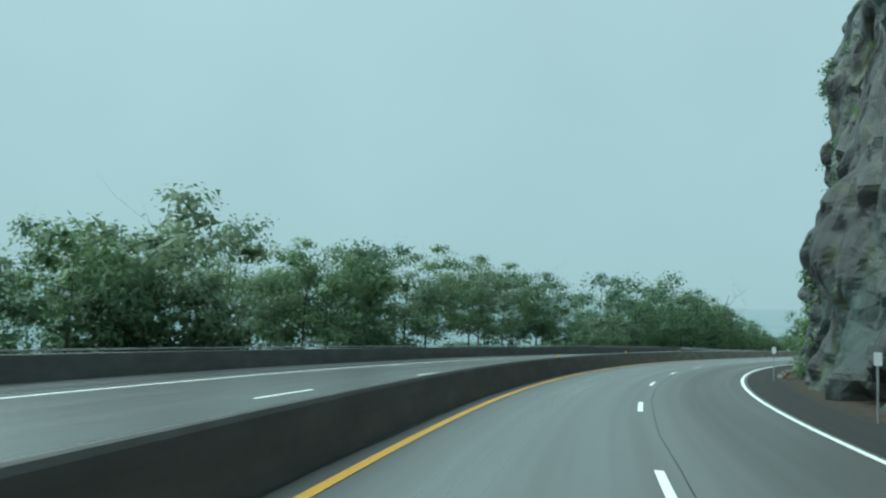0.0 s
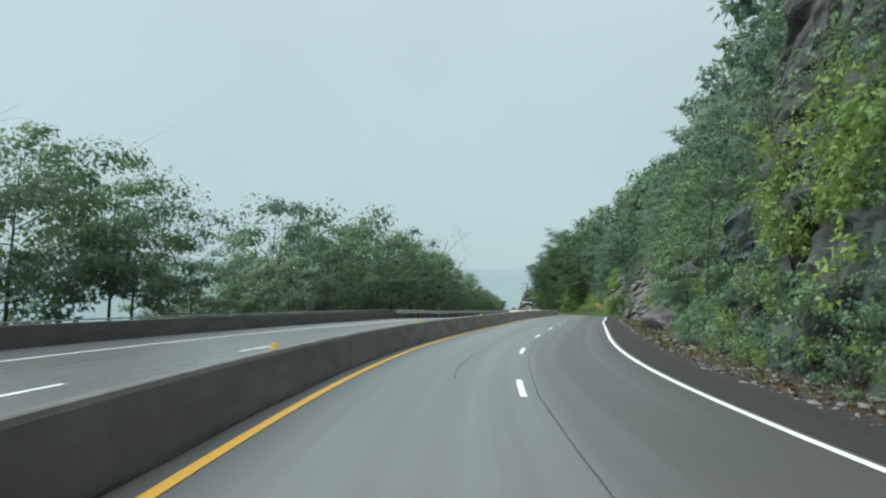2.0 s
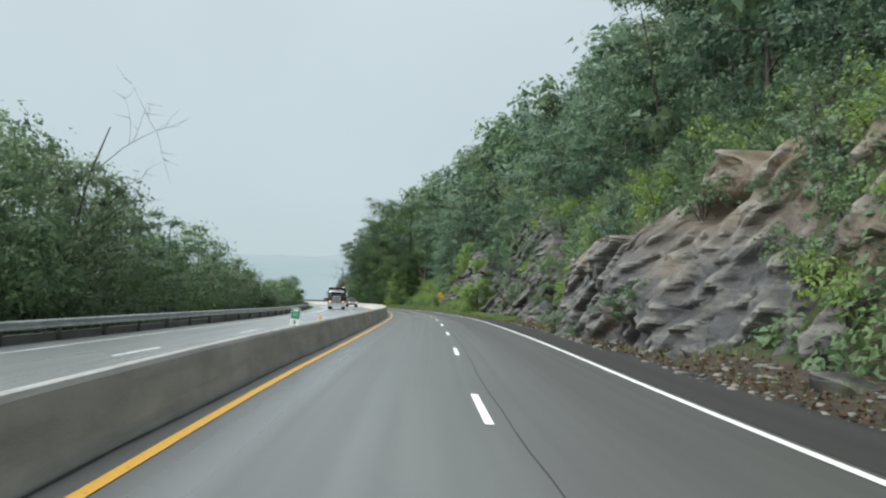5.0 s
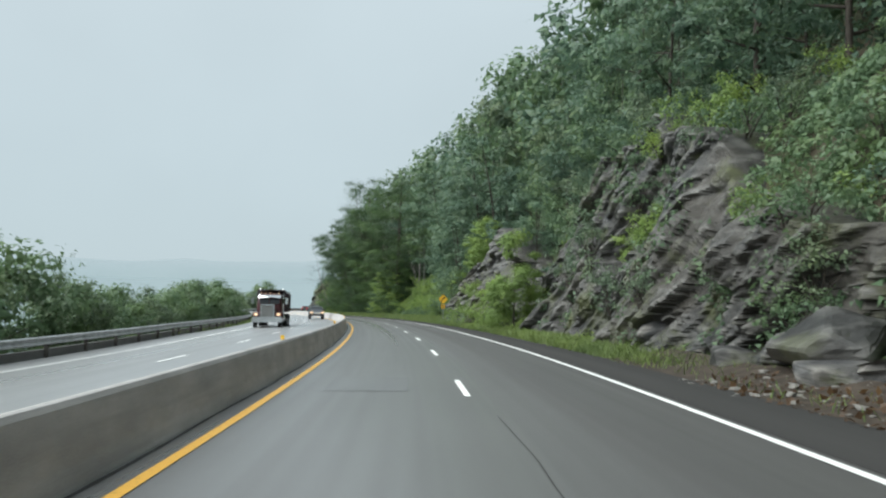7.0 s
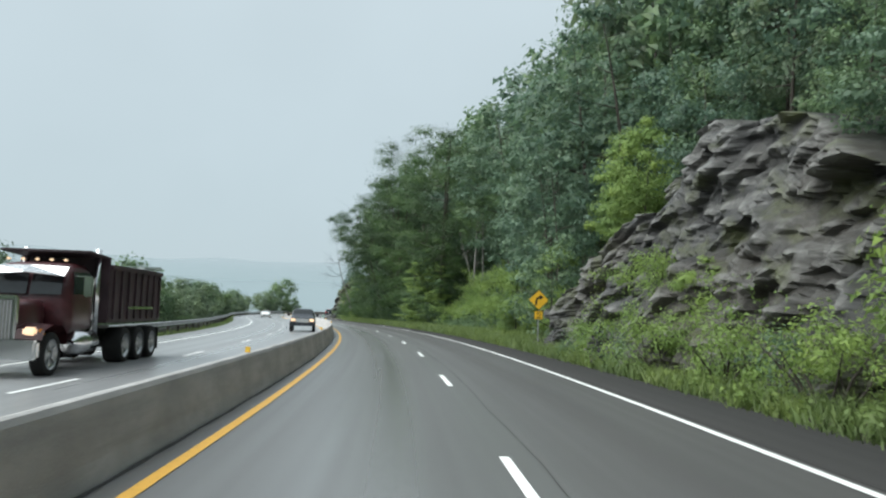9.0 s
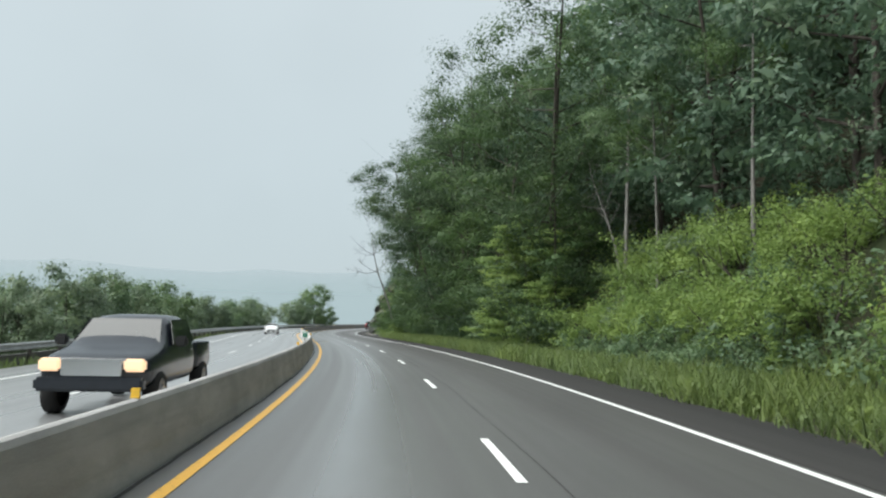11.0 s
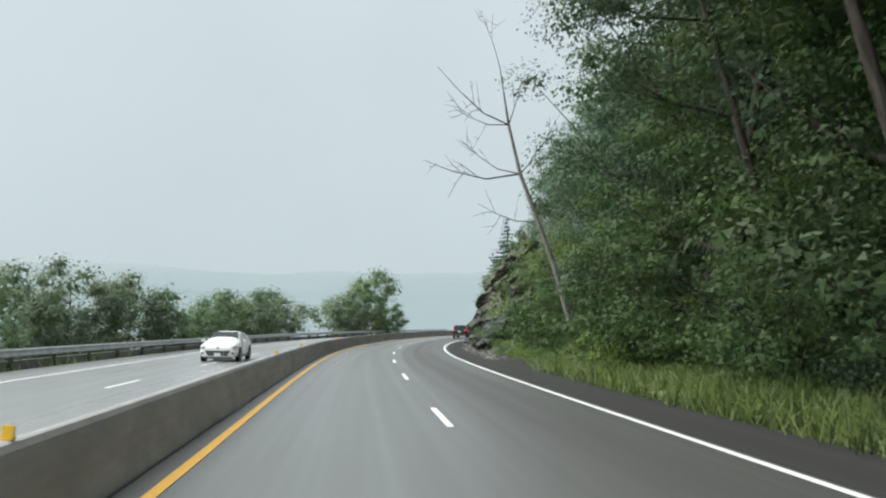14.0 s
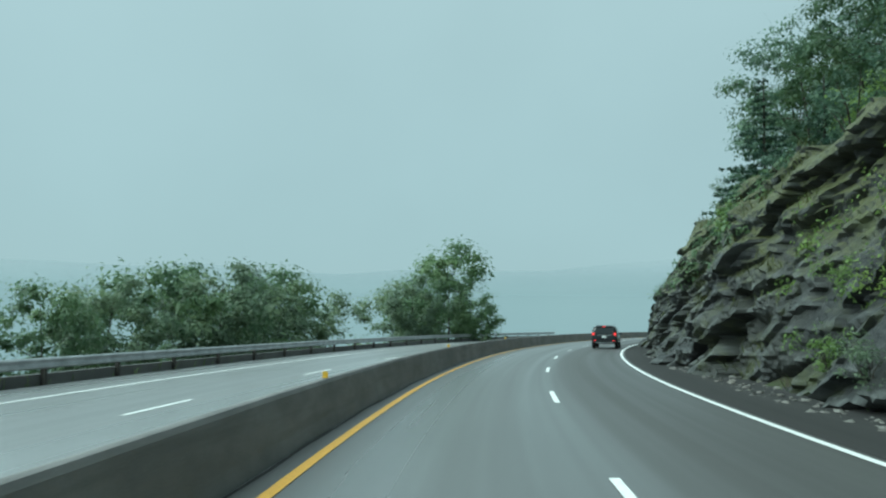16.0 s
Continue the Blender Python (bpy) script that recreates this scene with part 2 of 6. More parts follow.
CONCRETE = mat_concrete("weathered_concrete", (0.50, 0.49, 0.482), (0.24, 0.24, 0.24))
CONCRETE_DARK = mat_concrete("dark_damp_concrete", (0.15, 0.15, 0.145))
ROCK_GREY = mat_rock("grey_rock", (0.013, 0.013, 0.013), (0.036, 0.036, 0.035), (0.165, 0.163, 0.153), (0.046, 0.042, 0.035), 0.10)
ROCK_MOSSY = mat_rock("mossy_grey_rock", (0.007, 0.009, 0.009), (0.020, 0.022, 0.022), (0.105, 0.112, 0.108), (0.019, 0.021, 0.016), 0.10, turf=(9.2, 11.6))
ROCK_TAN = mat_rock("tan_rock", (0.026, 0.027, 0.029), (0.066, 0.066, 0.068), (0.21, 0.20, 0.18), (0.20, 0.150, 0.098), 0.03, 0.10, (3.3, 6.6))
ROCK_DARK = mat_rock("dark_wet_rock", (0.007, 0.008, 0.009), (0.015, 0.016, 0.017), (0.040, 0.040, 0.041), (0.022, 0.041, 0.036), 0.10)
SOIL = mat_ground()
DIRT = mat_plain("brown_leaf_litter", (0.046, 0.037, 0.029), 0.9, 0.2, vary=0.5, scale=3.0)
# greens 0, 1 and 3 are lightened and greyed to stand for haze
LEAF = [
    mat_leaf("leaf_green", (0.098, 0.160, 0.085), (0.180, 0.270, 0.135)),
    mat_leaf("leaf_deep_green", (0.090, 0.150, 0.098), (0.155, 0.240, 0.148)),
    mat_leaf("leaf_bright_green", (0.160, 0.245, 0.064), (0.265, 0.365, 0.110), 0.010, sheen=0.25),
    mat_leaf("leaf_hazed_grey_green", (0.120, 0.170, 0.104), (0.200, 0.272, 0.16)),
    mat_leaf("leaf_dark_green", (0.046, 0.084, 0.044), (0.090, 0.142, 0.066), sheen=0.26),
    mat_leaf("leaf_wood_green", (0.052, 0.098, 0.040), (0.108, 0.176, 0.062), 0.006, sheen=0.24),
]
GRASS = mat_leaf("grass_green", (0.14, 0.20, 0.064), (0.225, 0.31, 0.105), 0.012, 0.5)
NEEDLE = mat_leaf("needle_green", (0.042, 0.080, 0.055), (0.080, 0.135, 0.085))
BARK = mat_bark("grey_brown_bark", (0.028, 0.024, 0.020), (0.080, 0.070, 0.060))
BARK_PALE = mat_bark("pale_dead_bark", (0.10, 0.095, 0.09), (0.24, 0.23, 0.215))
STEEL = mat_plain("galvanised_steel", (0.42, 0.43, 0.44), 0.45, 0.5, 0.6, vary=0.25, scale=2.0)
POST = mat_bark("dark_weathered_wood", (0.035, 0.032, 0.028), (0.085, 0.080, 0.072))
# the ridge's own pale blue glow stands in for mist before it
HAZE = mat_glow("haze_glow", (0.222, 0.278, 0.292), 1.0, 0.03)
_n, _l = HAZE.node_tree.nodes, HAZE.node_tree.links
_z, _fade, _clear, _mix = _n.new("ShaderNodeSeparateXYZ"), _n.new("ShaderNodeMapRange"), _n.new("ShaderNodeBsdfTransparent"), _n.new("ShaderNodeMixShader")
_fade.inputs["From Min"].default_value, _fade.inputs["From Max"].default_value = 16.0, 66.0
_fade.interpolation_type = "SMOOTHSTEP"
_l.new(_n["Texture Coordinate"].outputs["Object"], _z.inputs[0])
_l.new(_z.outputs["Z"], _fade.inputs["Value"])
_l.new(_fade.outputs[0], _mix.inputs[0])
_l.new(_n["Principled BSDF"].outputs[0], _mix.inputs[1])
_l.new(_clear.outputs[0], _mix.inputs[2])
_l.new(_mix.outputs[0], _n["Material Output"].inputs["Surface"])  # the ridge's top turns transparent, a painted fade into the cloud

# ---------------------------------------------------------------- the line of the road
# heading in degrees every 10 m, from 20 m before the start; height every 40.7 m
HEAD = [46.43, 43.78, 41.12, 38.47, 35.81, 33.32, 30.01, 26.89, 23.78, 20.65, 17.18, 14.22, 12.84, 12.52, 13.02, 12.46, 11.11, 11.4, 11.89, 12.03, 12.89, 13.83, 15.0, 15.85, 16.44, 17.44, 18.36, 19.53, 20.83, 22.13, 23.48, 24.86, 26.07, 27.14, 28.04, 28.59, 28.92, 28.44, 27.81, 26.56, 24.34, 22.3, 19.75, 17.58, 15.04, 12.58, 10.07, 7.46, 4.83, 2.2, -0.44, -3.08, -5.72, -8.35, -10.99, -13.62, -16.26, -18.89]
RISE = [-0.0, -0.003, 0.003, 0.386, 0.729, 0.769, 0.64, 0.496, 0.355, 0.142, 0.004, 0.112, 0.25, 0.382, 0.512]
KN = -20 + 10.0 * np.arange(len(HEAD))
SS = np.arange(-20.0, 545.0, 1.0)
PSI = np.radians(np.interp(SS, KN, HEAD))
_dx, _dy = -np.sin(PSI), np.cos(PSI)
RX = np.concatenate([[0], np.cumsum((_dx[1:] + _dx[:-1]) / 2)])
RY = np.concatenate([[0], np.cumsum((_dy[1:] + _dy[:-1]) / 2)])
RZ = np.convolve(np.pad(np.interp(SS, np.linspace(-20, 550, len(RISE)), RISE), 20, mode="edge"), np.ones(41) / 41, "valid")
# straight runs at both ends
A = np.arange(-170.0, -20.0, 1.0)
B = np.arange(545.0, 700.0, 1.0)
RX = np.concatenate([RX[0] + _dx[0] * (A + 20), RX, RX[-1] + _dx[-1] * (B - 544)])
RY = np.concatenate([RY[0] + _dy[0] * (A + 20), RY, RY[-1] + _dy[-1] * (B - 544)])
RZ = np.concatenate([np.full(len(A), RZ[0]), RZ, np.full(len(B), RZ[-1])])
PSI = np.concatenate([np.full(len(A), PSI[0]), PSI, np.full(len(B), PSI[-1])])
SS = np.concatenate([A, SS, B])


def pts(s, side, h):
    """World points at s metres along the road, side metres right of the yellow line, h above the road."""
    s = np.asarray(s, float)
    a = np.interp(s, SS, PSI)
    return np.stack(np.broadcast_arrays(np.interp(s, SS, RX) + np.cos(a) * side, np.interp(s, SS, RY) + np.sin(a) * side, np.interp(s, SS, RZ) + h - fall(s, side)), -1)


FALL = ([0, 120, 140, 190, 215, 290, 340], [0.0, 0.0, 0.05, 0.05, 0.025, 0.015, 0.0])


def fall(s, side):
    """How far the oncoming carriageway drops to the valley side."""
    return np.interp(s, *FALL) * np.maximum(0, -np.asarray(side, float) - 4.6)


def turn_at(s):
    return math.degrees(float(np.interp(s, SS, PSI)))


def near(x, y):
    """s and side of world points."""
    x, y = np.atleast_1d(x).astype(float), np.atleast_1d(y).astype(float)
    s_out, l_out = np.empty_like(x), np.empty_like(x)
    for i in range(0, len(x), 4000):
        d = (x[i:i + 4000, None] - RX) ** 2 + (y[i:i + 4000, None] - RY) ** 2
        j = d.argmin(1)
        dx, dy = x[i:i + 4000] - RX[j], y[i:i + 4000] - RY[j]
        s_out[i:i + 4000] = SS[j] - np.sin(PSI[j]) * dx + np.cos(PSI[j]) * dy
        l_out[i:i + 4000] = np.where(np.abs(SS[j]) > 1e9, 0, np.sign(np.cos(PSI[j]) * dx + np.sin(PSI[j]) * dy) * np.sqrt(dx ** 2 + dy ** 2))
    return s_out, l_out


# the hill beside the road: s, where its foot lies, height of the steep foot, height of the top
HILL = np.array([
    (-170, 15, 18, 34), (20, 15, 18, 34), (58, 14.5, 17, 32), (72, 13.2, 10, 30), (86, 11.8, 8, 30), (100, 11.4, 7, 29), (130, 11.6, 6, 31),
    (165, 12.6, 7, 36), (204, 13.6, 8, 36), (240, 13.8, 7, 36), (262, 14.6, 4, 34), (338, 14, 3, 30), (362, 12.6, 3, 24),
    (386, 11.2, 5, 15), (410, 10.2, 5, 11), (442, 10.0, 5, 11), (700, 10, 5, 11),
])


def land(s, side):
    """Height of the land over the road's level."""
    s, side = np.asarray(s, float), np.asarray(side, float)
    foot, steep, top = (np.interp(s, HILL[:, 0], HILL[:, i]) for i in (1, 2, 3))
    d = np.maximum(side - foot, 0)
    u = np.clip(d / 4.0, 0, 1)
    up = steep * u * u * (3 - 2 * u) + 0.80 * np.maximum(d - 2.5, 0)
    up = np.where(up > top * 0.7, top * 0.7 + top * 0.6 * (1 - np.exp(-(up - top * 0.7) / (top * 0.6))), up)
    e = np.maximum(-side - 11.6, 0)
    down = 4.5 * (1 - np.exp(-e / 14)) + 60 * (1 - np.exp(-e / 260))
    return -0.14 + up - down


def mesh_ob(name, verts, faces, mat, parent=None, smooth=False, uv=None, label=""):
    me = bpy.data.meshes.new(name)
    me.from_pydata([tuple(map(float, v)) for v in verts], [], [tuple(int(i) for i in f) for f in faces])
    if uv is not None:
        lay = me.uv_layers.new(name="UVMap")
        idx = np.empty(len(me.loops), np.int32)
        me.loops.foreach_get("vertex_index", idx)
        lay.data.foreach_set("uv", np.asarray(uv, np.float32)[idx].ravel())
    if smooth:
        me.polygons.foreach_set("use_smooth", np.ones(len(me.polygons), bool))
    me.materials.append(mat)
    me.update()
    ob = new(name, me)
    if parent is not None:
        ob.parent = parent
    if label:
        tagged(ob, label)
    return ob


def part(name, bm, mat, parent, label="", smooth=False):
    me = bpy.data.meshes.new(name)
    bm.to_mesh(me)
    bm.free()
    if smooth:
        me.polygons.foreach_set("use_smooth", np.ones(len(me.polygons), bool))
    me.materials.append(mat)
    ob = new(name, me)
    ob.parent = parent
    if label:
        tagged(ob, label)
    return ob


def grid_faces(rows, cols):
    i, j = np.meshgrid(np.arange(rows - 1), np.arange(cols - 1), indexing="ij")
    a = (i * cols + j).ravel()
    return np.stack([a, a + 1, a + cols + 1, a + cols], 1)


def sweep(name, profile, s0, s1, mat, parent=None, step=1.0, label="", smooth=False, local=None):
    """A profile of (side, height) swept along the road, its ends closed."""
    s = np.linspace(s0, s1, max(2, int(round((s1 - s0) / step)) + 1))
    prof = np.array(profile, float)
    n = len(prof)
    v = np.concatenate([pts(s, a, h)[:, None, :] for a, h in prof], 1).reshape(-1, 3)
    run = np.concatenate([[0], np.cumsum(np.hypot(*np.diff(prof, axis=0).T))])
    uv = np.stack(np.broadcast_arrays(run[None, :], s[:, None]), -1).reshape(-1, 2)
    faces = [tuple(f[::-1]) for f in grid_faces(len(s), n)]
    if n > 2 and tuple(profile[0]) == tuple(profile[-1]):
        faces += [tuple(range(n - 1)), tuple(len(v) - n + k for k in range(n - 2, -1, -1))]
    if local is not None:
        v = v - np.array(local)
    return mesh_ob(name, v, faces, mat, parent, smooth, uv, label)


def thing(name, label, category, group="", kind="", m=None):
    ob = tagged(new(name), label, category, group, kind)
    ob.empty_display_size = 0.2
    if m is not None:
        ob.matrix_basis = m
    return ob


# ---------------------------------------------------------------- ground, road and markings
def lines(a, b, step, outer):
    core = list(np.arange(a, b + 0.1, step))
    return np.array([a - q for q in outer[::-1]] + core + [core[-1] + q for q in outer])


gx = lines(RX.min() - 50, RX.max() + 60, 2.5, [8, 20, 40, 80, 160, 320, 700, 1500, 3000])
gy = lines(RY.min() - 30, RY.max() + 50, 2.5, [8, 20, 40, 80, 160, 320, 700, 1500, 3000])
GX, GY = np.meshgrid(gx, gy, indexing="ij")
gs, gl = near(GX.ravel(), GY.ravel())
gz = np.interp(gs, SS, RZ) + land(gs, gl) - np.minimum(fall(gs, gl), 0.6)
rough = np.array([noise.fractal(Vector((x * 0.11, y * 0.11, 0.3)), 1.0, 2.0, 4) for x, y in zip(GX.ravel(), GY.ravel())])
gz += rough * np.clip((np.abs(gl + 1) - 13) * 0.12, 0, 1.1)
ground = mesh_ob("ground", np.stack([GX.ravel(), GY.ravel(), gz], 1), grid_faces(len(gx), len(gy))[:, ::-1], SOIL, smooth=True)
tagged(ground, "dark soil and undergrowth on a steep wooded hillside", "ground", kind="structure")


GROUND = BVHTree.FromPolygons([tuple(q) for q in np.stack([GX.ravel(), GY.ravel(), gz], 1).tolist()], [tuple(q) for q in grid_faces(len(gx), len(gy)).tolist()])


def ground_z(x, y):
    hit = GROUND.ray_cast(Vector((float(x), float(y), 300)), Vector((0, 0, -1)))[0]
    return hit.z


LANE, EDGE, OPP_LANE, OPP_EDGE = 3.72, 7.35, -4.62, -8.16
road = sweep("road", [(-0.70, 0.0), (8.2, -0.004)], -160, 690, ASPHALT, step=1.0)
tagged(road, "wet grey asphalt carriageway with two lanes", "road", kind="structure")
shoulder = sweep("shoulder", [(7.56, 0.002), (8.0, 0.003), (8.9, 0.002), (9.5, -0.03), (10.2, -0.16)], -160, 690, SHOULDER)
tagged(shoulder, "dark asphalt shoulder beside the hillside", "shoulder", kind="structure")
opp = sweep("road_opposite", [(-11.2, -0.16), (-10.5, -0.03), (-8.0, 0.0), (-4.6, 0.0), (-0.70, 0.0)], -160, 690, ASPHALT_OLD)
tagged(opp, "pale wet asphalt carriageway for oncoming traffic", "road", kind="structure")


def strip(name, side, width, s0, s1, mat, label, step=1.0):
    return tagged(sweep(name, [(side - width / 2, 0.009), (side + width / 2, 0.009)], s0, s1, mat, step=step), label, "road marking", kind="structure")


strip("yellow_line", 0.05, 0.15, -160, 690, YELLOW, "solid yellow line along the median barrier")
strip("edge_line", EDGE, 0.15, -160, 690, WHITE, "solid white edge line of the carriageway")
strip("edge_line_opposite", OPP_EDGE, 0.15, -160, 690, WHITE, "solid white edge line of the oncoming carriageway")
strip("yellow_line_opposite", -1.15, 0.13, -160, 690, YELLOW, "solid yellow line along the far side of the barrier")
for k in range(-3, 46):
    c = 11.09 + 12.19 * k
    tagged(sweep("lane_dash", [(LANE - 0.065, 0.009), (LANE + 0.065, 0.009)], c - 1.6, c + 1.6, WHITE, step=1.0),
           "short white lane dash painted on wet asphalt", "road marking", "lane dashes", "structure")
    c += 8.30
    tagged(sweep("lane_dash_opposite", [(OPP_LANE - 0.065, 0.009), (OPP_LANE + 0.065, 0.009)], c - 1.6, c + 1.6, WHITE, step=1.0),
           "short white lane dash on the oncoming carriageway", "road marking", "oncoming lane dashes", "structure")

# ---------------------------------------------------------------- barriers
barrier = sweep("median_barrier", [(-0.37, -0.05), (-0.375, 0.02), (-0.42, 0.22), (-0.505, 0.74), (-0.535, 0.795), (-0.575, 0.81), (-0.605, 0.81), (-0.645, 0.795), (-0.675, 0.74), (-0.76, 0.22),
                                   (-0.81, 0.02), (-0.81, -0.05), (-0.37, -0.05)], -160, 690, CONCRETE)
tagged(barrier, "long weathered concrete median barrier with dark stains", "barrier", kind="structure")
wall_side = sweep("parapet_wall", [(-10.55, -0.3), (-10.6, 0.62), (-10.95, 0.62), (-11.0, -0.3), (-10.55, -0.3)], -160, 128, CONCRETE_DARK)
tagged(wall_side, "low dark concrete parapet along the valley side", "parapet", kind="structure")


RAIL_SIDE = ([90, 130, 200, 240, 300, 350, 380, 500], [-10.4, -10.1, -10.2, -11.0, -11.8, -11.0, -10.5, -10.3])


def guard_rail(s0, s1, label):
    """A corrugated steel beam on posts along the valley side."""
    base = pts(s0, float(np.interp(s0, *RAIL_SIDE)), 0)
    rail = thing("guard_rail", label, "guard rail", "guard rails", m=Matrix.Translation(base))
    w = [(0.0, 0.44), (0.05, 0.475), (0.05, 0.51), (0.0, 0.55), (-0.015, 0.59), (0.0, 0.63), (0.05, 0.67), (0.05, 0.705), (0.0, 0.75)]
    loop = w + [(a - 0.012, h) for a, h in w[::-1]] + [w[0]]
    s = np.arange(s0, s1 + 0.1, 1.0)
    side = np.interp(s, *RAIL_SIDE)
    v = np.concatenate([pts(s, side + a, h)[:, None, :] for a, h in loop], 1).reshape(-1, 3) - base
    mesh_ob("beam", v, grid_faces(len(s), len(loop))[:, ::-1], STEEL, rail)
    for q in np.arange(s0 + 1, s1, 3.81):
        sd = float(np.interp(q, *RAIL_SIDE)) - 0.10
        bm = bmesh.new()
        bmesh.ops.create_cube(bm, size=1, matrix=Matrix.Translation(Vector(pts(q, sd, 0.12)) - Vector(base)) @ Matrix.Rotation(radians(turn_at(q)), 4, "Z") @ Matrix.Diagonal((0.15, 0.10, 1.2, 1)))
        bmesh.ops.bevel(bm, geom=bm.edges[:], offset=0.012, segments=1, affect="EDGES")
        part("post", bm, POST, rail, "dark weathered wooden post")
    return rail


guard_rail(121, 214, "long galvanised steel guard rail beside a grassy verge")
guard_rail(214, 480, "long galvanised steel guard rail curving along the valley side")
ks = np.arange(128.0, 481.0, 1.0)
kv = np.concatenate([pts(ks, np.interp(ks, *RAIL_SIDE) + a, h)[:, None, :] for a, h in ((-0.14, -0.3), (-0.15, 0.27), (-0.17, 0.29), (-0.32, 0.29), (-0.34, 0.27), (-0.35, -0.3), (-0.14, -0.3))], 1).reshape(-1, 3)
kerb = mesh_ob("kerb", kv, grid_faces(len(ks), 7)[:, ::-1], CONCRETE_DARK, uv=np.stack([np.tile(np.arange(7) * 0.2, len(ks)), np.repeat(ks, 7)], 1))
tagged(kerb, "low dark concrete kerb under the guard rail", "kerb", kind="structure")
sweep_rail = sweep("wall_rail", [(-10.74, 0.69), (-10.74, 0.74), (-10.80, 0.74), (-10.80, 0.69), (-10.74, 0.69)], -160, 128, STEEL)
tagged(sweep_rail, "thin steel rail along the top of the parapet", "rail", kind="structure")

# ---------------------------------------------------------------- rock
FACES = {}
TOPPLE = Vector((0, 0.22, 0))


def smooth_step(x):
    x = min(1.0, max(0.0, x))
    return x * x * (3 - 2 * x)


def block_depth(b, fb, along_bed, seed, soft):
    """How far a block of bed b is set back, with a worn step between neighbours."""
    bu = along_bed * (0.8 + 0.4 * noise.cell(Vector((b + 0.5, 0.5, seed)))) + 9.7 * noise.cell(Vector((b + 0.5, 3.5, seed)))
    j = math.floor(bu)
    level = 0.5 * (noise.cell(Vector((b + 0.5, 7.5, seed))) - 0.5)
    d = []
    for i in (j, j + 1):
        key = Vector((b + 0.5, i + 0.5, seed * 3 + 0.5))
        t = noise.cell_vector(key)
        d.append(0.9 * (noise.cell(key) - 0.5) + level + (0.25 + 0.5 * t.x) * (fb - 0.5) + 0.9 * (t.y - 0.5) * (bu - i - 0.5))
    return d[0] + (d[1] - d[0]) * smooth_step((bu - j - 1) / min(0.8, soft) + 1)


def rock_face(name, s0, s1, foot, height, lean, mat, label, seed, bed=1.2, block=2.6, amp=0.7, step=0.25, slab=5.0, dip=32, crest=lambda a: 1.0, bulge=0.8, facet=0.0, warp=0.5, worn=0.45, drawn=1.5):
    """A broken rock face along the road, set back as it rises: tilted beds of uneven blocks whose tops recede, joints between them, facets and broad bulges."""
    ns, nv = int((s1 - s0) / step) + 1, int(height * 1.15 / step) + 1
    s = np.linspace(s0, s1, ns)
    cd, sd = math.cos(radians(dip)), math.sin(radians(dip))
    verts, owner, depth = [], [], []
    ids = {}
    for a in s:
        env = max(0.02, crest(a)) * (0.94 + 0.16 * noise.noise(Vector((a * 0.35, seed, 0))))
        f = foot(a)
        for v in np.linspace(0, 1, nv):
            h = height * env * min(v / 0.86, 1.0)
            back = max(0.0, v - 0.86) / 0.14 * 5.0
            rise = h + back * 0.7
            wob = noise.noise_vector(Vector((a * 0.20, rise * 0.20, seed * 5.1))) * warp * bed + noise.noise_vector(Vector((a * 0.9, rise * 0.9, seed))) * 0.14 * bed
            u, w = a * cd - rise * sd + wob.x, a * sd + rise * cd + wob.y
            out = bulge * (noise.noise(Vector((a * 0.13, rise * 0.17, seed * 3.1))) + 0.45 * noise.noise(Vector((a * 0.31, rise * 0.36, seed * 1.7))))
            for k, (share, weight) in enumerate(((1.0, 1.0), (max(0.42, 0.7 / bed), 0.40))):
                thick, length = bed * share, block * share
                bw = w / thick + 0.30 * math.sin(w * 2.1 / thick)
                b = math.floor(bw)
                fb = bw - b
                here, over = block_depth(b, fb, u / length, seed + k, 0.4 / length), block_depth(b + 1, fb - 1, u / length, seed + k, 0.4 / length)
                t = smooth_step((fb - 1) / min(0.8, 0.42 / thick) + 1)
                out += amp * weight * (here + (over - here) * t + 0.22 * max(0.0, 1 - min(fb, 1 - fb) * thick / 0.24))
            if facet:
                q = Vector((u / drawn, w, seed * 17.3))
                for k, share in enumerate((2.6, 1.1, 0.5, 0.26)):
                    c0 = q / share + Vector((5 * k, 3 * k, 1))
                    d, cells = noise.voronoi(c0)
                    out += facet * (0.9, 0.46, 0.22, 0.09)[k] * (max(noise.noise(c * 3.3) + 1.15 * (noise.noise_vector(c * 7.7) + TOPPLE).dot(c0 - c) for c in cells) - 0.55)
            out += 0.06 * noise.fractal(Vector((a * 2.2, rise * 2.2, seed)), 1.0, 2.0, 4)
            depth.append(out)
            verts.append((a, f + lean * h + back, h - 0.35))
            d, cells = noise.voronoi(Vector((u / 1.6, w, seed * 3.3)) / slab)
            owner.append(ids.setdefault(tuple(round(x, 3) for x in cells[0]), len(ids)))
    verts, owner = np.array(verts), np.array(owner)
    deep = np.array(depth).reshape(ns, nv)
    for axis in (0, 1):
        deep = worn * 0.25 * (np.roll(deep, 1, axis) + np.roll(deep, -1, axis)) + (1 - 0.5 * worn) * deep
    verts[:, 1] += deep.ravel()
    mid = (s0 + s1) / 2
    base = pts(mid, foot(mid), 0)
    w = pts(verts[:, 0], verts[:, 1], verts[:, 2])
    ob = thing(name, label, "rock face", m=Matrix.Translation(base))
    faces = grid_faces(ns, nv)
    # each cell is split along the diagonal that follows the edges of the rock
    dq = verts[:, 1][faces]
    flip = np.abs(dq[:, 0] - dq[:, 2]) > np.abs(dq[:, 1] - dq[:, 3])
    faces = np.where(flip[:, None], np.roll(faces, -1, axis=1), faces)
    faces = np.concatenate([faces[:, [0, 1, 2]], faces[:, [0, 2, 3]]])
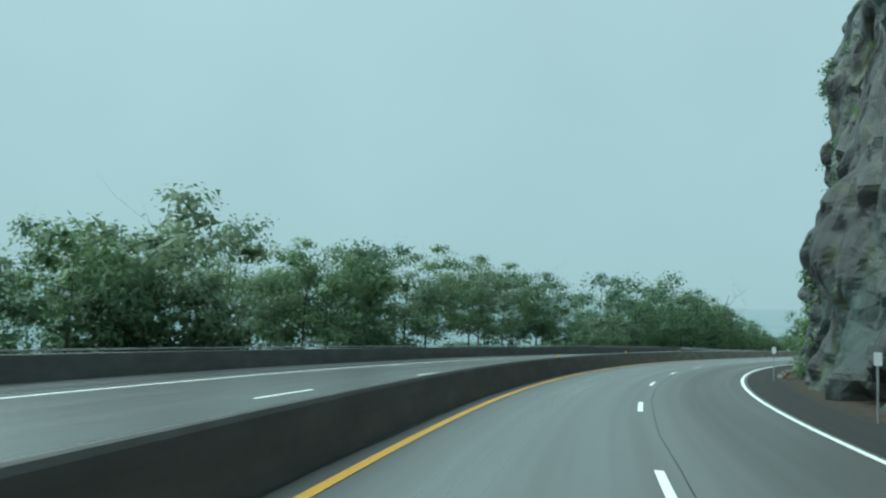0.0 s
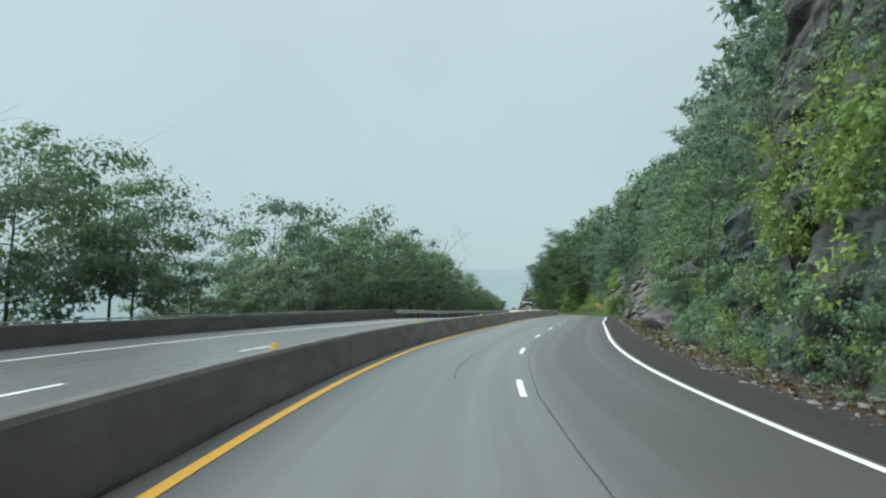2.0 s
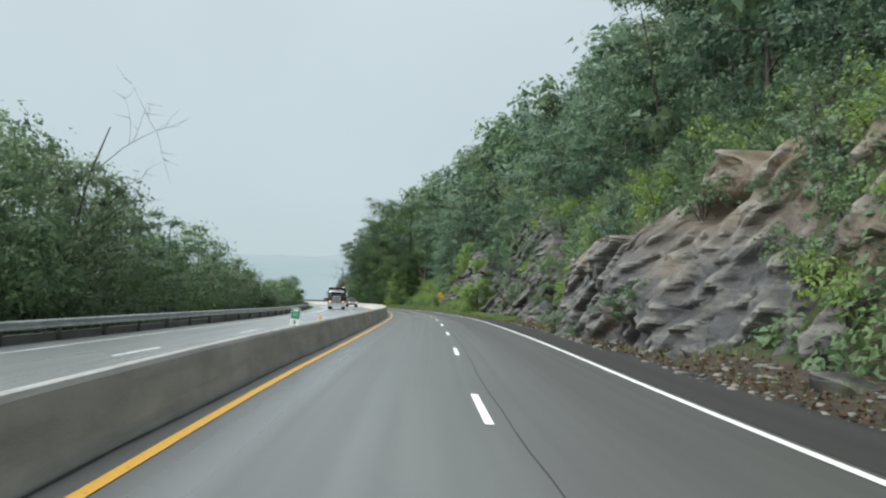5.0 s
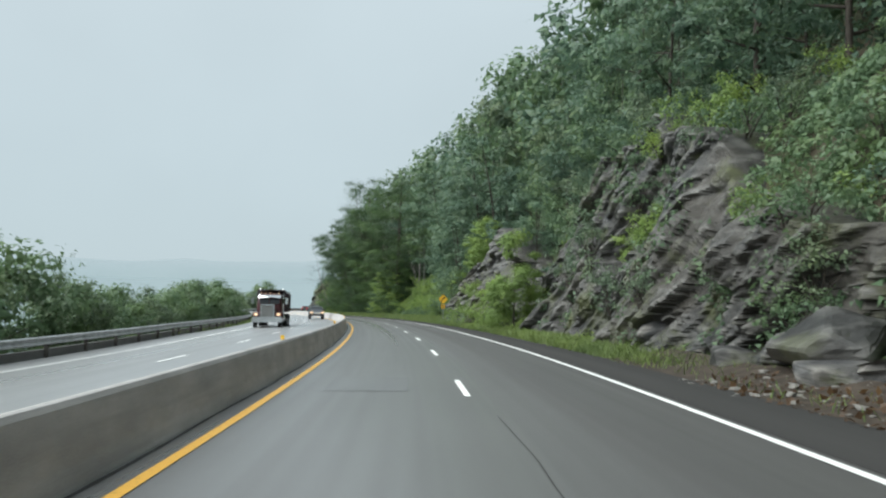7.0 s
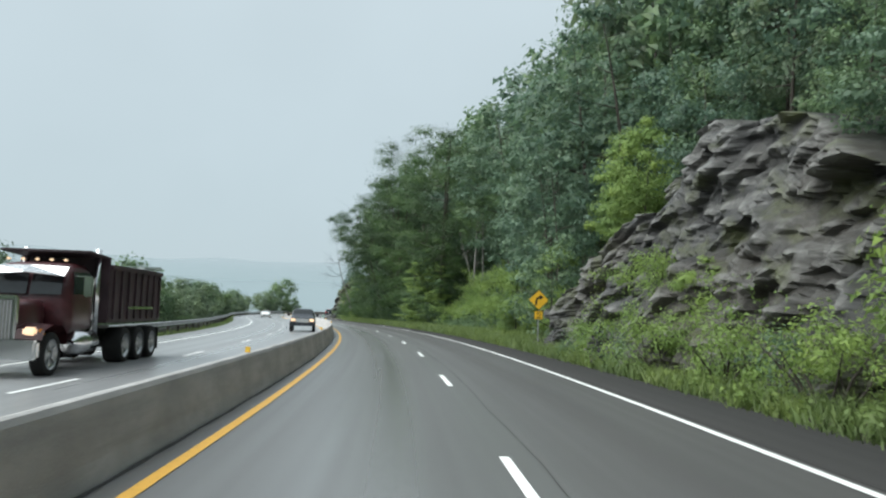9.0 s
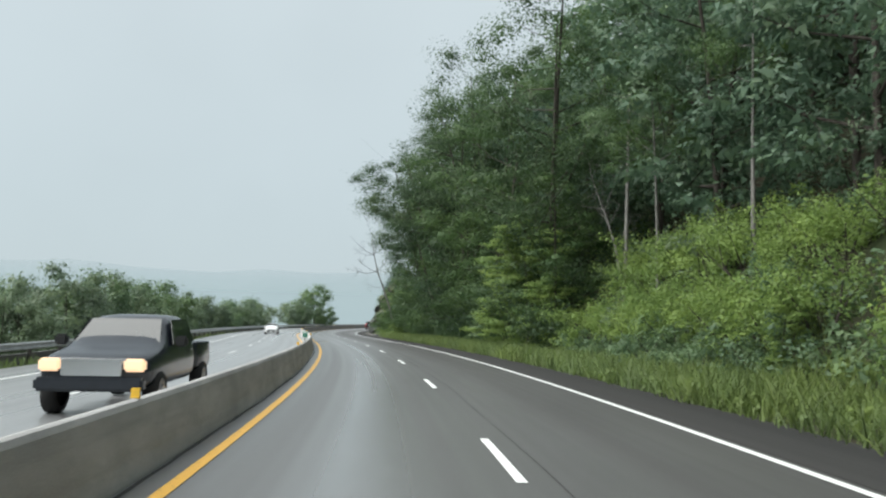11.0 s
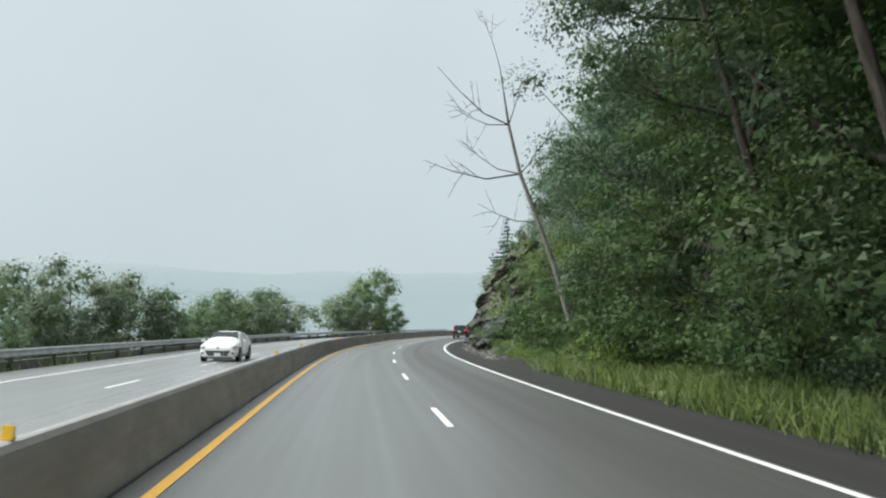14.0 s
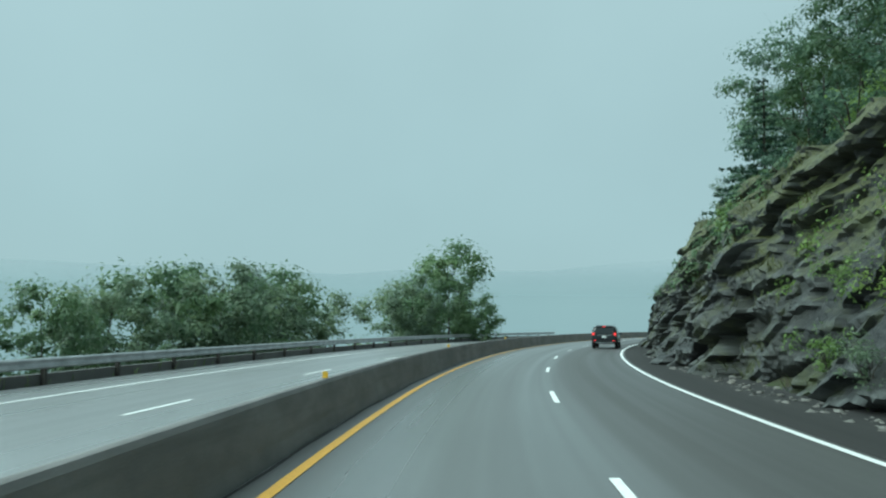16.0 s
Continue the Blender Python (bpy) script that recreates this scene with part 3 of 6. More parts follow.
    FACES[name] = BVHTree.FromPolygons([tuple(q) for q in w.tolist()], [tuple(q) for q in faces.tolist()])
    own = owner[faces[:, 0]]
    for i in sorted(set(own)):
        f = faces[own == i]
        used, back_to = np.unique(f, return_inverse=True)
        mesh_ob("slab", w[used] - base, back_to.reshape(f.shape), mat, ob)
    return ob


def on_rock(name, s, h):
    """The point of a rock face at s metres along the road and h over it, or None."""
    a, b = Vector(pts(s, 5.0, h)), Vector(pts(s, 30.0, h))
    return FACES[name].ray_cast(a, (b - a).normalized())[0]


def along(*knots):
    s, f = zip(*knots)
    return lambda a: float(np.interp(a, s, f))


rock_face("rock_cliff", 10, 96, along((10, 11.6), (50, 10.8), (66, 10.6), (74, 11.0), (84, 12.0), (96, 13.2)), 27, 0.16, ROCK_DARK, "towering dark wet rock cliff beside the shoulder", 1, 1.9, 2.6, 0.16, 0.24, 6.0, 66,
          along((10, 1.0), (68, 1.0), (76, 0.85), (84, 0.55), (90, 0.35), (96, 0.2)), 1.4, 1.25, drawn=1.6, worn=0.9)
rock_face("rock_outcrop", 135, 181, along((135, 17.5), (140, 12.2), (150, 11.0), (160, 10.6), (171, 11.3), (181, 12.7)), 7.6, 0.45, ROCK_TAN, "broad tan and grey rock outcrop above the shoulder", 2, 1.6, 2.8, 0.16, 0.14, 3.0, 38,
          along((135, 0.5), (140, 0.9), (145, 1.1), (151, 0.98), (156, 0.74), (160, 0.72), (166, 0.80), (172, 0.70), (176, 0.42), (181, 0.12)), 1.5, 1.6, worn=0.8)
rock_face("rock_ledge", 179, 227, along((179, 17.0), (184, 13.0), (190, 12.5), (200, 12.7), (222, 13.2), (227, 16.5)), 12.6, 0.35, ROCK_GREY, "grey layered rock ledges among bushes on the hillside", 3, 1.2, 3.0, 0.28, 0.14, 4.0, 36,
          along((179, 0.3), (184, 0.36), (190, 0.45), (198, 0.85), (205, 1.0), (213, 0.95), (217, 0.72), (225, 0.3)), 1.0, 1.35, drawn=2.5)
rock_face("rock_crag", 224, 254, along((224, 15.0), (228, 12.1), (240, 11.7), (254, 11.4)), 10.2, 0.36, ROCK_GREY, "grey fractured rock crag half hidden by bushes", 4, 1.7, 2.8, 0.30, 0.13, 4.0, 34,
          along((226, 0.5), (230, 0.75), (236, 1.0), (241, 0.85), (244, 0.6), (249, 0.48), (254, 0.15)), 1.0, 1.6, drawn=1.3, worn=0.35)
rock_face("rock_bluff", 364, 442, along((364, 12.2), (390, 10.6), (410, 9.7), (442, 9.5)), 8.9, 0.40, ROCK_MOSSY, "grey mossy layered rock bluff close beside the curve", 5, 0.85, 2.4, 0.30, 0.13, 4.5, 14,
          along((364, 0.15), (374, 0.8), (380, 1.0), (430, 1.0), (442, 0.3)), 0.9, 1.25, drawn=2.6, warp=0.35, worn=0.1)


def boulder(s, side, r, seed, mat, squash=0.8):
    """A block with flat broken faces and slightly worn edges."""
    rng = random.Random(seed)
    bm = bmesh.new()
    for i in range(15):
        d = Vector((rng.gauss(0, 1), rng.gauss(0, 1), rng.gauss(0, 1))).normalized()
        bm.verts.new(d * rng.uniform(0.8, 1.1))
    bmesh.ops.convex_hull(bm, input=bm.verts[:])
    bmesh.ops.delete(bm, geom=[v for v in bm.verts if not v.link_faces], context="VERTS")
    bmesh.ops.bevel(bm, geom=bm.edges[:], offset=0.05, segments=1, affect="EDGES")
    bmesh.ops.triangulate(bm, faces=bm.faces[:])
    bmesh.ops.subdivide_edges(bm, edges=[e for e in bm.edges if e.calc_length() > 0.3], cuts=2, use_grid_fill=True)
    for v in bm.verts:
        v.co *= 1 + 0.05 * noise.fractal(v.co * 2.2 + Vector((seed, 0, 0)), 1.0, 2.0, 4)
    me = bpy.data.meshes.new("boulder")
    bm.to_mesh(me)
    bm.free()
    me.materials.append(mat)
    ob = new("boulder", me)
    p = pts(s, side, 0)
    z = ground_z(p[0], p[1]) + r * squash * 0.35
    ob.matrix_basis = Matrix.Translation((p[0], p[1], z)) @ Euler((rng.uniform(-.3, .3), rng.uniform(-.3, .3), rng.uniform(0, 6))).to_matrix().to_4x4() @ Matrix.Diagonal((r * 1.25, r, r * squash, 1))
    return tagged(ob, "large angular " + ("tan" if mat == ROCK_TAN else "grey") + " boulder at the foot of the slope", "boulder", "boulders")


for i, (s, side, r) in enumerate([(114, 11.9, 2.1), (107.5, 11.3, 1.0), (111, 13.4, 1.9), (94, 10.5, 0.35), (183, 12.4, 1.5), (186.5, 11.9, 0.9), (195.5, 13.2, 1.3), (145, 10.6, 0.5), (136, 11.0, 0.7),
                                  (191, 12.8, 1.0), (380, 11.0, 0.6), (68, 10.6, 0.6), (181.5, 11.6, 0.9), (199, 13.4, 0.9), (109, 14.2, 1.6), (100, 11.0, 0.4), (103, 10.7, 0.3)]):
    boulder(s, side, r, i + 1, (ROCK_TAN, ROCK_GREY, ROCK_GREY)[i % 3])

# ---------------------------------------------------------------- plants
RNG = np.random.default_rng(7)


def tube(path, radii, sides=6):
    path, v, f = [Vector(p) for p in path], [], []
    for i, p in enumerate(path):
        d = (path[min(i + 1, len(path) - 1)] - path[max(i - 1, 0)]).normalized()
        q = d.to_track_quat("Z", "Y")
        for k in range(sides):
            a = 2 * math.pi * k / sides
            v.append(p + q @ Vector((math.cos(a), math.sin(a), 0)) * radii[i])
    for i in range(len(path) - 1):
        for k in range(sides):
            a, b = i * sides + k, i * sides + (k + 1) % sides
            f.append((a, b, b + sides, a + sides))
    return v, f


def join(pieces):
    v, f = [], []
    for pv, pf in pieces:
        n = len(v)
        v += list(pv)
        f += [tuple(i + n for i in q) for q in pf]
    return v, f


def leaves(rng, centres, spread, each, size, flat=0.6, droop=0.35, tri=False, loose=0.34, core=None):
    """Leaves round the centres, turned outwards and up to the light; tri gives plainer ones. Their normals follow the clump, so that it shades as one soft mass."""
    c = np.repeat(centres, each, 0)
    sp = np.repeat(np.broadcast_to(spread, len(centres)), each)
    n = len(c)
    off = rng.normal(size=(n, 3))
    off /= np.linalg.norm(off, axis=1, keepdims=True) + 1e-9
    ball = off.copy()
    off *= (rng.random((n, 1)) ** 0.42)
    nrm = ball * 0.85 + np.array([0, 0, 0.45]) + rng.normal(size=(n, 3)) * loose
    nrm /= np.linalg.norm(nrm, axis=1, keepdims=True) + 1e-9
    p = c + off * np.array([1, 1, flat]) * sp[:, None]
    ax = off * np.array([0.8, 0.8, 0.2]) + rng.normal(size=(n, 3)) * 0.6
    ax[:, 2] -= droop
    ax -= nrm * (ax * nrm).sum(1, keepdims=True)
    ax /= np.linalg.norm(ax, axis=1, keepdims=True) + 1e-9
    side = np.cross(nrm, ax)
    ln = size * (0.6 + 0.8 * rng.random((n, 1)))
    wd = ln * (0.28 + 0.12 * rng.random((n, 1)))
    soft = ball * 0.8 + nrm * 0.45 + np.array([0, 0, 0.25])
    if core is not None:
        out = p - np.array(core)
        soft += 0.6 * out / (np.linalg.norm(out, axis=1, keepdims=True) + 1e-9)
    soft /= np.linalg.norm(soft, axis=1, keepdims=True) + 1e-9
    if tri:
        v = np.stack([p + side * wd, p - side * wd, p + ax * ln], 1).reshape(-1, 3)
        return v, (np.arange(n) * 3)[:, None] + np.array([[0, 1, 2]]), np.repeat(soft, 3, 0)
    mid = p + ax * ln * 0.42
    v = np.stack([p, mid - side * wd + nrm * ln * 0.06, p + ax * ln - nrm * ln * 0.10, mid + side * wd + nrm * ln * 0.06], 1).reshape(-1, 3)
    f = (np.arange(n) * 4)[:, None] + np.array([[0, 1, 2, 3]])
    return v, f, np.repeat(soft, 4, 0)


SOFT = {}


def quad_mesh(name, v, f, mat, parent, soft=None):
    """A mesh of faces that all have as many corners as a row of f."""
    me = bpy.data.meshes.new(name)
    n, k = f.shape
    me.vertices.add(len(v))
    me.vertices.foreach_set("co", np.asarray(v, np.float32).ravel())
    me.loops.add(n * k)
    me.loops.foreach_set("vertex_index", np.asarray(f, np.int32).ravel())
    me.polygons.add(n)
    me.polygons.foreach_set("loop_start", np.arange(n, dtype=np.int32) * k)
    me.materials.append(mat)
    me.update(calc_edges=True)
    if soft is not None:
        me.normals_split_custom_set_from_vertices(soft.astype(np.float32))
        SOFT[me.name] = soft
    ob = new(name, me)
    ob.parent = parent
    return ob


AWAY = Matrix.Translation((0, 0, -400))


def tree(seed, height, radius, bare, mat, label, clusters=90, each=42, leaf=0.30, category="tree", bark=None, forks=9, group="roadside trees", flat=0.55, lump=1.0, spread=1.0, inner=12):
    """A tapered, forked trunk with limbs, and a crown of leaf clumps at the limbs' ends."""
    rng = np.random.default_rng(seed)
    ob = thing("tree", label, category, group)
    pieces, tips = [], []
    bend = rng.normal(size=2) * 0.05 * height
    stem = lambda u: np.array([bend[0] * u * u, bend[1] * u * u, height * 0.86 * u])
    r0 = 0.0095 * height
    us = np.linspace(0, 1, 8)
    pieces.append(tube([stem(u) - np.array([0, 0, 0.5 if u == 0 else 0]) for u in us], [r0 * (1.05 - 0.9 * u) for u in us], 7))
    for k in range(forks):
        u = bare + (0.95 - bare) * (k + 0.5) / forks
        a = k * 2.4 + rng.normal() * 0.4
        crown_u = (u - bare) / (1 - bare)
        reach = radius * (0.55 + 0.75 * math.sin(math.pi * min(0.95, 0.2 + 0.75 * crown_u))) * rng.uniform(0.75, 1.1) * spread
        reach = min(reach, radius * 0.98 * math.sqrt(max(0.12, 1 - ((u - (bare + 0.42 * (1 - bare))) / (0.62 * (1 - bare))) ** 2)))
        b = stem(u)
        tip = b + np.array([math.cos(a) * reach, math.sin(a) * reach, reach * rng.uniform(0.25, 0.75)])
        knee = b * 0.45 + tip * 0.55 + np.array([0, 0, -0.10 * reach])
        rr = r0 * (1.05 - 0.9 * u) * 0.6
        pieces.append(tube([b, knee, tip], [rr, rr * 0.55, rr * 0.15], 5))
        tips += [knee, tip, (knee + tip) / 2]
        for j in range(2):
            t2 = knee + (tip - knee) * rng.uniform(0.1, 0.7) + rng.normal(size=3) * reach * 0.33
            pieces.append(tube([knee, (knee + t2) / 2 + rng.normal(size=3) * 0.06 * reach, t2], [rr * 0.4, rr * 0.25, rr * 0.08], 4))
            tips.append(t2)
    tips += [stem(0.9), stem(0.97), stem(1.0)]
    v, f = join(pieces)
    mesh_ob("trunk", v, f, bark or BARK, ob, True)
    tips = np.array(tips)
    pick = tips[rng.integers(0, len(tips), clusters)] + np.clip(rng.normal(size=(clusters, 3)), -1.3, 1.3) * radius * np.array([0.22, 0.22, 0.18])
    n = min(len(tips), clusters)
    pick[:n] = tips[:n]
    # lobes over the crown's own outline, so that it closes
    k = clusters // (3 if spread == 1.0 else 2)
    a, u = rng.uniform(0, 2 * math.pi, k), rng.uniform(bare + 0.03, 1.0, k)
    rr = radius * np.sqrt(np.clip(1 - ((u - (bare + 0.42 * (1 - bare))) / (0.62 * (1 - bare))) ** 2, 0.05, 1)) * rng.uniform(0.45, 0.95, k)
    pick[-k:] = np.stack([np.cos(a) * rr + bend[0] * u * u, np.sin(a) * rr + bend[1] * u * u, height * u * 0.97], 1)
    sp = radius * rng.uniform(0.15, 0.34, clusters) * lump
    core = (bend[0] * 0.3, bend[1] * 0.3, height * (0.35 + 0.3 * bare))
    v, f, up = leaves(rng, pick, sp, each, leaf, flat, tri=True, core=core)
    # larger leaves deep inside the clumps, so that they close
    v2, f2, up2 = leaves(rng, pick, sp * 0.5, inner, leaf * 1.7, flat * 0.8, tri=True, core=core)
    v, f, up = np.concatenate([v, v2]), np.concatenate([f, f2 + len(v)]), np.concatenate([up, up2])
    quad_mesh("crown", v, f, mat, ob, up)
    ob.matrix_basis = AWAY
    return ob


def bush(seed, height, radius, mat, label, clusters=36, each=40, leaf=0.22, group="hillside bushes"):
    rng = np.random.default_rng(seed)
    ob = thing("bush", label, "bush", group)
    pieces, tips = [], []
    for k in range(7):
        a = k * 2.4 + rng.normal() * 0.3
        t = np.array([math.cos(a) * radius * rng.uniform(0.3, 0.85), math.sin(a) * radius * rng.uniform(0.3, 0.85), height * rng.uniform(0.5, 0.95)])
        pieces.append(tube([(0, 0, -0.4), t * 0.5 + rng.normal(size=3) * 0.08 * radius, t], [0.05, 0.035, 0.012], 5))
        tips += [t, t * 0.65]
    v, f = join(pieces)
    mesh_ob("stem", v, f, BARK, ob, True)
    tips = np.array(tips)
    pick = tips[rng.integers(0, len(tips), clusters)] + np.clip(rng.normal(size=(clusters, 3)), -1.4, 1.4) * np.array([radius * 0.35, radius * 0.35, height * 0.2])
    pick[:, 2] = np.abs(pick[:, 2])
    v, f, up = leaves(rng, pick, radius * rng.uniform(0.2, 0.42, clusters), each, leaf, 0.7, tri=True)
    quad_mesh("foliage", v, f, mat, ob, up)
    ob.matrix_basis = AWAY
    return ob


TALL = [tree(11 + i, 19 + 1.5 * i, 4.5 + 0.25 * i, 0.06, LEAF[(5, 4, 5, 4)[i]], "tall broadleaf tree with a dense deep-green crown", 78, 240, 0.14, forks=13, flat=0.46, spread=0.95, lump=1.35, inner=26) for i in range(4)]
HIGH = [tree(16 + i, 20 + i, 4.6, 0.56, LEAF[(5, 4)[i]], "tall roadside tree with a high crown leaning over the verge", 46, 300, 0.13, forks=10, flat=0.5, lump=1.3, inner=22) for i in range(2)]
EDGE = [tree(26 + i, 8.5 + 1.5 * i, 3.0, 0.02, LEAF[(5, 4, 5)[i]], "leafy broadleaf tree at the edge of the wood", 48, 125, 0.135, forks=9, group="edge trees", flat=0.36, lump=1.35, inner=14) for i in range(3)]
SLIM = [tree(23 + i, 17.0 + i, 3.4, 0.6, LEAF[(5, 0)[i]], "slender pale-trunked tree above the open bank", 34, 200, 0.13, forks=7, flat=0.5, lump=1.3, bark=BARK_PALE) for i in range(2)]
DEEP = [tree(21 + i, 20 + 1.5 * i, 5.0, 0.08, LEAF[1], "tall broadleaf tree standing deep in the wood", 64, 76, 0.30, forks=12, lump=1.4, flat=0.5, inner=16) for i in range(2)]
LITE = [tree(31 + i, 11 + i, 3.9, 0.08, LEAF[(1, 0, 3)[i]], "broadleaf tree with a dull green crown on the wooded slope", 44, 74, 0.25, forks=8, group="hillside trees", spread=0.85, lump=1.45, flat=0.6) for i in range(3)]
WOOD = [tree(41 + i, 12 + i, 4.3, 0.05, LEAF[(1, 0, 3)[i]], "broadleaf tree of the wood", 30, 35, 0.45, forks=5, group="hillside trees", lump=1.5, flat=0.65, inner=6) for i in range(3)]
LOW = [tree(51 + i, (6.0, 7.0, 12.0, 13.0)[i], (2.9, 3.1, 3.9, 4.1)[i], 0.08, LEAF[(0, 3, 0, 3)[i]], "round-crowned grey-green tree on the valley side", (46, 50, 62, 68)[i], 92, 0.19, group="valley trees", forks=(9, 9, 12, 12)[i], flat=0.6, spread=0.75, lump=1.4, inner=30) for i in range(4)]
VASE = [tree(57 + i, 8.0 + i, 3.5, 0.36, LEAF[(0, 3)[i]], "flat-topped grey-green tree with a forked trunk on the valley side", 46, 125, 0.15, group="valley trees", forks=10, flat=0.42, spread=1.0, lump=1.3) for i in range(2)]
CREST = [tree(61 + i, 11 + i, 3.8, 0.10, LEAF[(4, 1)[i]], "airy broadleaf tree on top of the bluff", 58, 105, 0.175, group="bluff trees", forks=10, flat=0.5, lump=1.2) for i in range(2)]
TOPS = (6.2, 7.2, 11.9, 12.9)
BRIGHT = [tree(71 + i, 6.6 + i, 2.1, 0.05, LEAF[2], "young bright-green broadleaf tree with large leaves", 60, 160, 0.135, group="young trees", flat=0.55, spread=0.8, lump=1.6, inner=30) for i in range(2)]
SUMAC = [tree(81 + i, 9.0 + i, 3.3, 0.04, LEAF[(0, 2)[i]], "green sumac tree with layers of long drooping leaves", 90, 150, 0.145, group="young trees", flat=0.24, lump=1.3, inner=14) for i in range(2)]
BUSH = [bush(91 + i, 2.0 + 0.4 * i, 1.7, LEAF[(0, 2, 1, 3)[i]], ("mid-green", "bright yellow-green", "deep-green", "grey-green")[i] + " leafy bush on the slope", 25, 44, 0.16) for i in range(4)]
THICKET = [bush(97 + i, 2.6, 1.9, LEAF[(4, 5)[i]], "dense green thicket at the edge of the wood", 60, 54, 0.145, "thickets") for i in range(2)]
BRAMBLE = [bush(105 + i, 2.2, 1.8, LEAF[(2, 0, 2)[i]], "leafy green bramble bush at the foot of the slope", 34, 84, 0.10, "brambles") for i in range(3)]
MADE = {}
# how large the trees and bushes of each kind stand here beside their model
SIZE = {k.name: g for kinds, g in ((TALL, 1.1), (LITE, 0.84), (DEEP, 0.92), (BUSH, 0.85), (THICKET, 0.97), (CREST, 1.05), (SLIM, 0.9), (EDGE, 0.92), (LOW[2:], 0.92)) for k in kinds}


def plant(kind, s, side, scale, sink=0.15, z=None, tilt=0.0):
    p = pts(s, side, 0)
    scale *= SIZE.get(kind.name, 1.0)
    h = ground_z(p[0], p[1]) - sink if z is None else p[2] + z
    over = Matrix.Rotation(radians(turn_at(s)), 4, "Z") @ Matrix.Rotation(radians(-tilt), 4, "Y") @ Matrix.Rotation(radians(-turn_at(s)), 4, "Z")
    m = Matrix.Translation((p[0], p[1], h)) @ over @ Matrix.Rotation(RNG.uniform(0, 6.28), 4, "Z") @ Matrix.Rotation(RNG.normal() * 0.04, 4, "X") @ Matrix.Diagonal((scale * RNG.uniform(0.9, 1.1), scale * RNG.uniform(0.9, 1.1), scale, 1))
    if kind.name not in MADE:
        MADE[kind.name] = 1
        kind.matrix_basis = m
        return kind
    return copy_thing(kind, m @ Matrix.Diagonal([1 / q for q in kind.scale] + [1]))


FAR = []


def plant_far(kind, s, side, scale):
    """A tree of the joined wood, beyond those that stand singly."""
    p = pts(s, side, 0)
    FAR.append((kind, Matrix.Translation((p[0], p[1], ground_z(p[0], p[1]) - 0.2)) @ Matrix.Rotation(RNG.uniform(0, 6.28), 4, "Z") @ Matrix.Diagonal((scale, scale, scale * RNG.uniform(0.9, 1.1), 1))))


def grow_far(name, label, category="trees"):
    vs, fs, ms, us, mats, n = [], [], [], [], [], 0
    for kind, m in FAR:
        m = np.array(m)
        for ch in kind.children:
            me = ch.data
            if me.materials[0] not in mats:
                mats.append(me.materials[0])
            co = np.empty(len(me.vertices) * 3, np.float32)
            me.vertices.foreach_get("co", co)
            co = co.reshape(-1, 3) @ m[:3, :3].T + m[:3, 3]
            idx = np.empty(len(me.loops), np.int32)
            me.loops.foreach_get("vertex_index", idx)
            vs.append(co)
            up = SOFT.get(me.name)
            if up is None:
                up = np.empty(len(me.vertices) * 3, np.float32)
                me.vertices.foreach_get("normal", up)
            up = up.reshape(-1, 3) @ m[:3, :3].T
            us.append(up / (np.linalg.norm(up, axis=1, keepdims=True) + 1e-9))
            idx = idx.reshape(len(me.polygons), -1)
            if idx.shape[1] == 4:
                idx = np.concatenate([idx[:, :3], idx[:, [0, 2, 3]]])
            fs.append(idx + n)
            ms.append(np.full(len(idx), mats.index(me.materials[0]), np.int32))
            n += len(co)
    ob = quad_mesh(name, np.concatenate(vs), np.concatenate(fs), mats[0], None, np.concatenate(us))
    for q in mats[1:]:
        ob.data.materials.append(q)
    ob.data.polygons.foreach_set("material_index", np.concatenate(ms))
    FAR.clear()
    return tagged(ob, label, category, kind="stuff")


def pick(kinds):
    return kinds[RNG.integers(0, len(kinds))]


# trees on the hillside beside the carriageway
for s in np.arange(64, 452, 6.0):
    for k, d in enumerate((2.2, 6.5, 11.5, 17.5, 25.0, 34.0, 45.0)):
        ss = s + RNG.uniform(-2.4, 2.4)
        foot = float(np.interp(ss, HILL[:, 0], HILL[:, 1]))
        side = foot + d + RNG.uniform(-1.5, 1.5)
        wood = 262 < ss < 372
        rock = (ss < 92 and d < 9) or (137 < ss < 182 and d < 7.5) or (182 < ss < 262 and d < 8) or (ss > 364 and d < 8)
        if rock or (wood and k == 2 and ss > 285) or (ss > 372 and k >= 4) or (k >= 5 and not 200 < ss < 400):
            continue
        if wood and k == 0 and 279 < ss < 300:
            continue
        elif wood and k == 0 and 284 < ss < 361:
            plant(pick(TALL), ss, side + (-0.5 if ss < 330 else 0.6), RNG.uniform(0.98, 1.2))
        elif wood and k == 0:
            plant(pick(DEEP), ss, side, RNG.uniform(0.68, 0.85))
        elif wood and k == 1:
            plant(pick(DEEP), ss, side, RNG.uniform(1.0, 1.2) * (1.0 if ss > 290 else 0.9))
        elif k == 0:
            plant(pick(LITE), ss, side, RNG.uniform(0.55, 0.8))
        elif k == 1:
            plant(pick(LITE), ss, side, RNG.uniform(1.1, 1.4) * (0.78 if ss < 116 else 1.0))
        elif 200 < ss < 263 and k == 2:
            plant(pick(LITE), ss, side, RNG.uniform(1.25, 1.5))
        elif ss > 372 and k <= 3:
            plant(pick(CREST), ss, side - 0.3, RNG.uniform(0.95, 1.25))
        else:
            plant_far(pick(WOOD), ss, side, RNG.uniform(1.2, 1.6) * (1.45 if k >= 3 and 245 < ss < 335 else 1.28 if k >= 3 and 240 < ss < 372 else 1.0))
for s in (150, 160, 170, 179, 187, 195, 204, 213, 221):
    plant(pick(DEEP), s, 21.0 + RNG.uniform(-1, 2), RNG.uniform(0.85, 1.05))
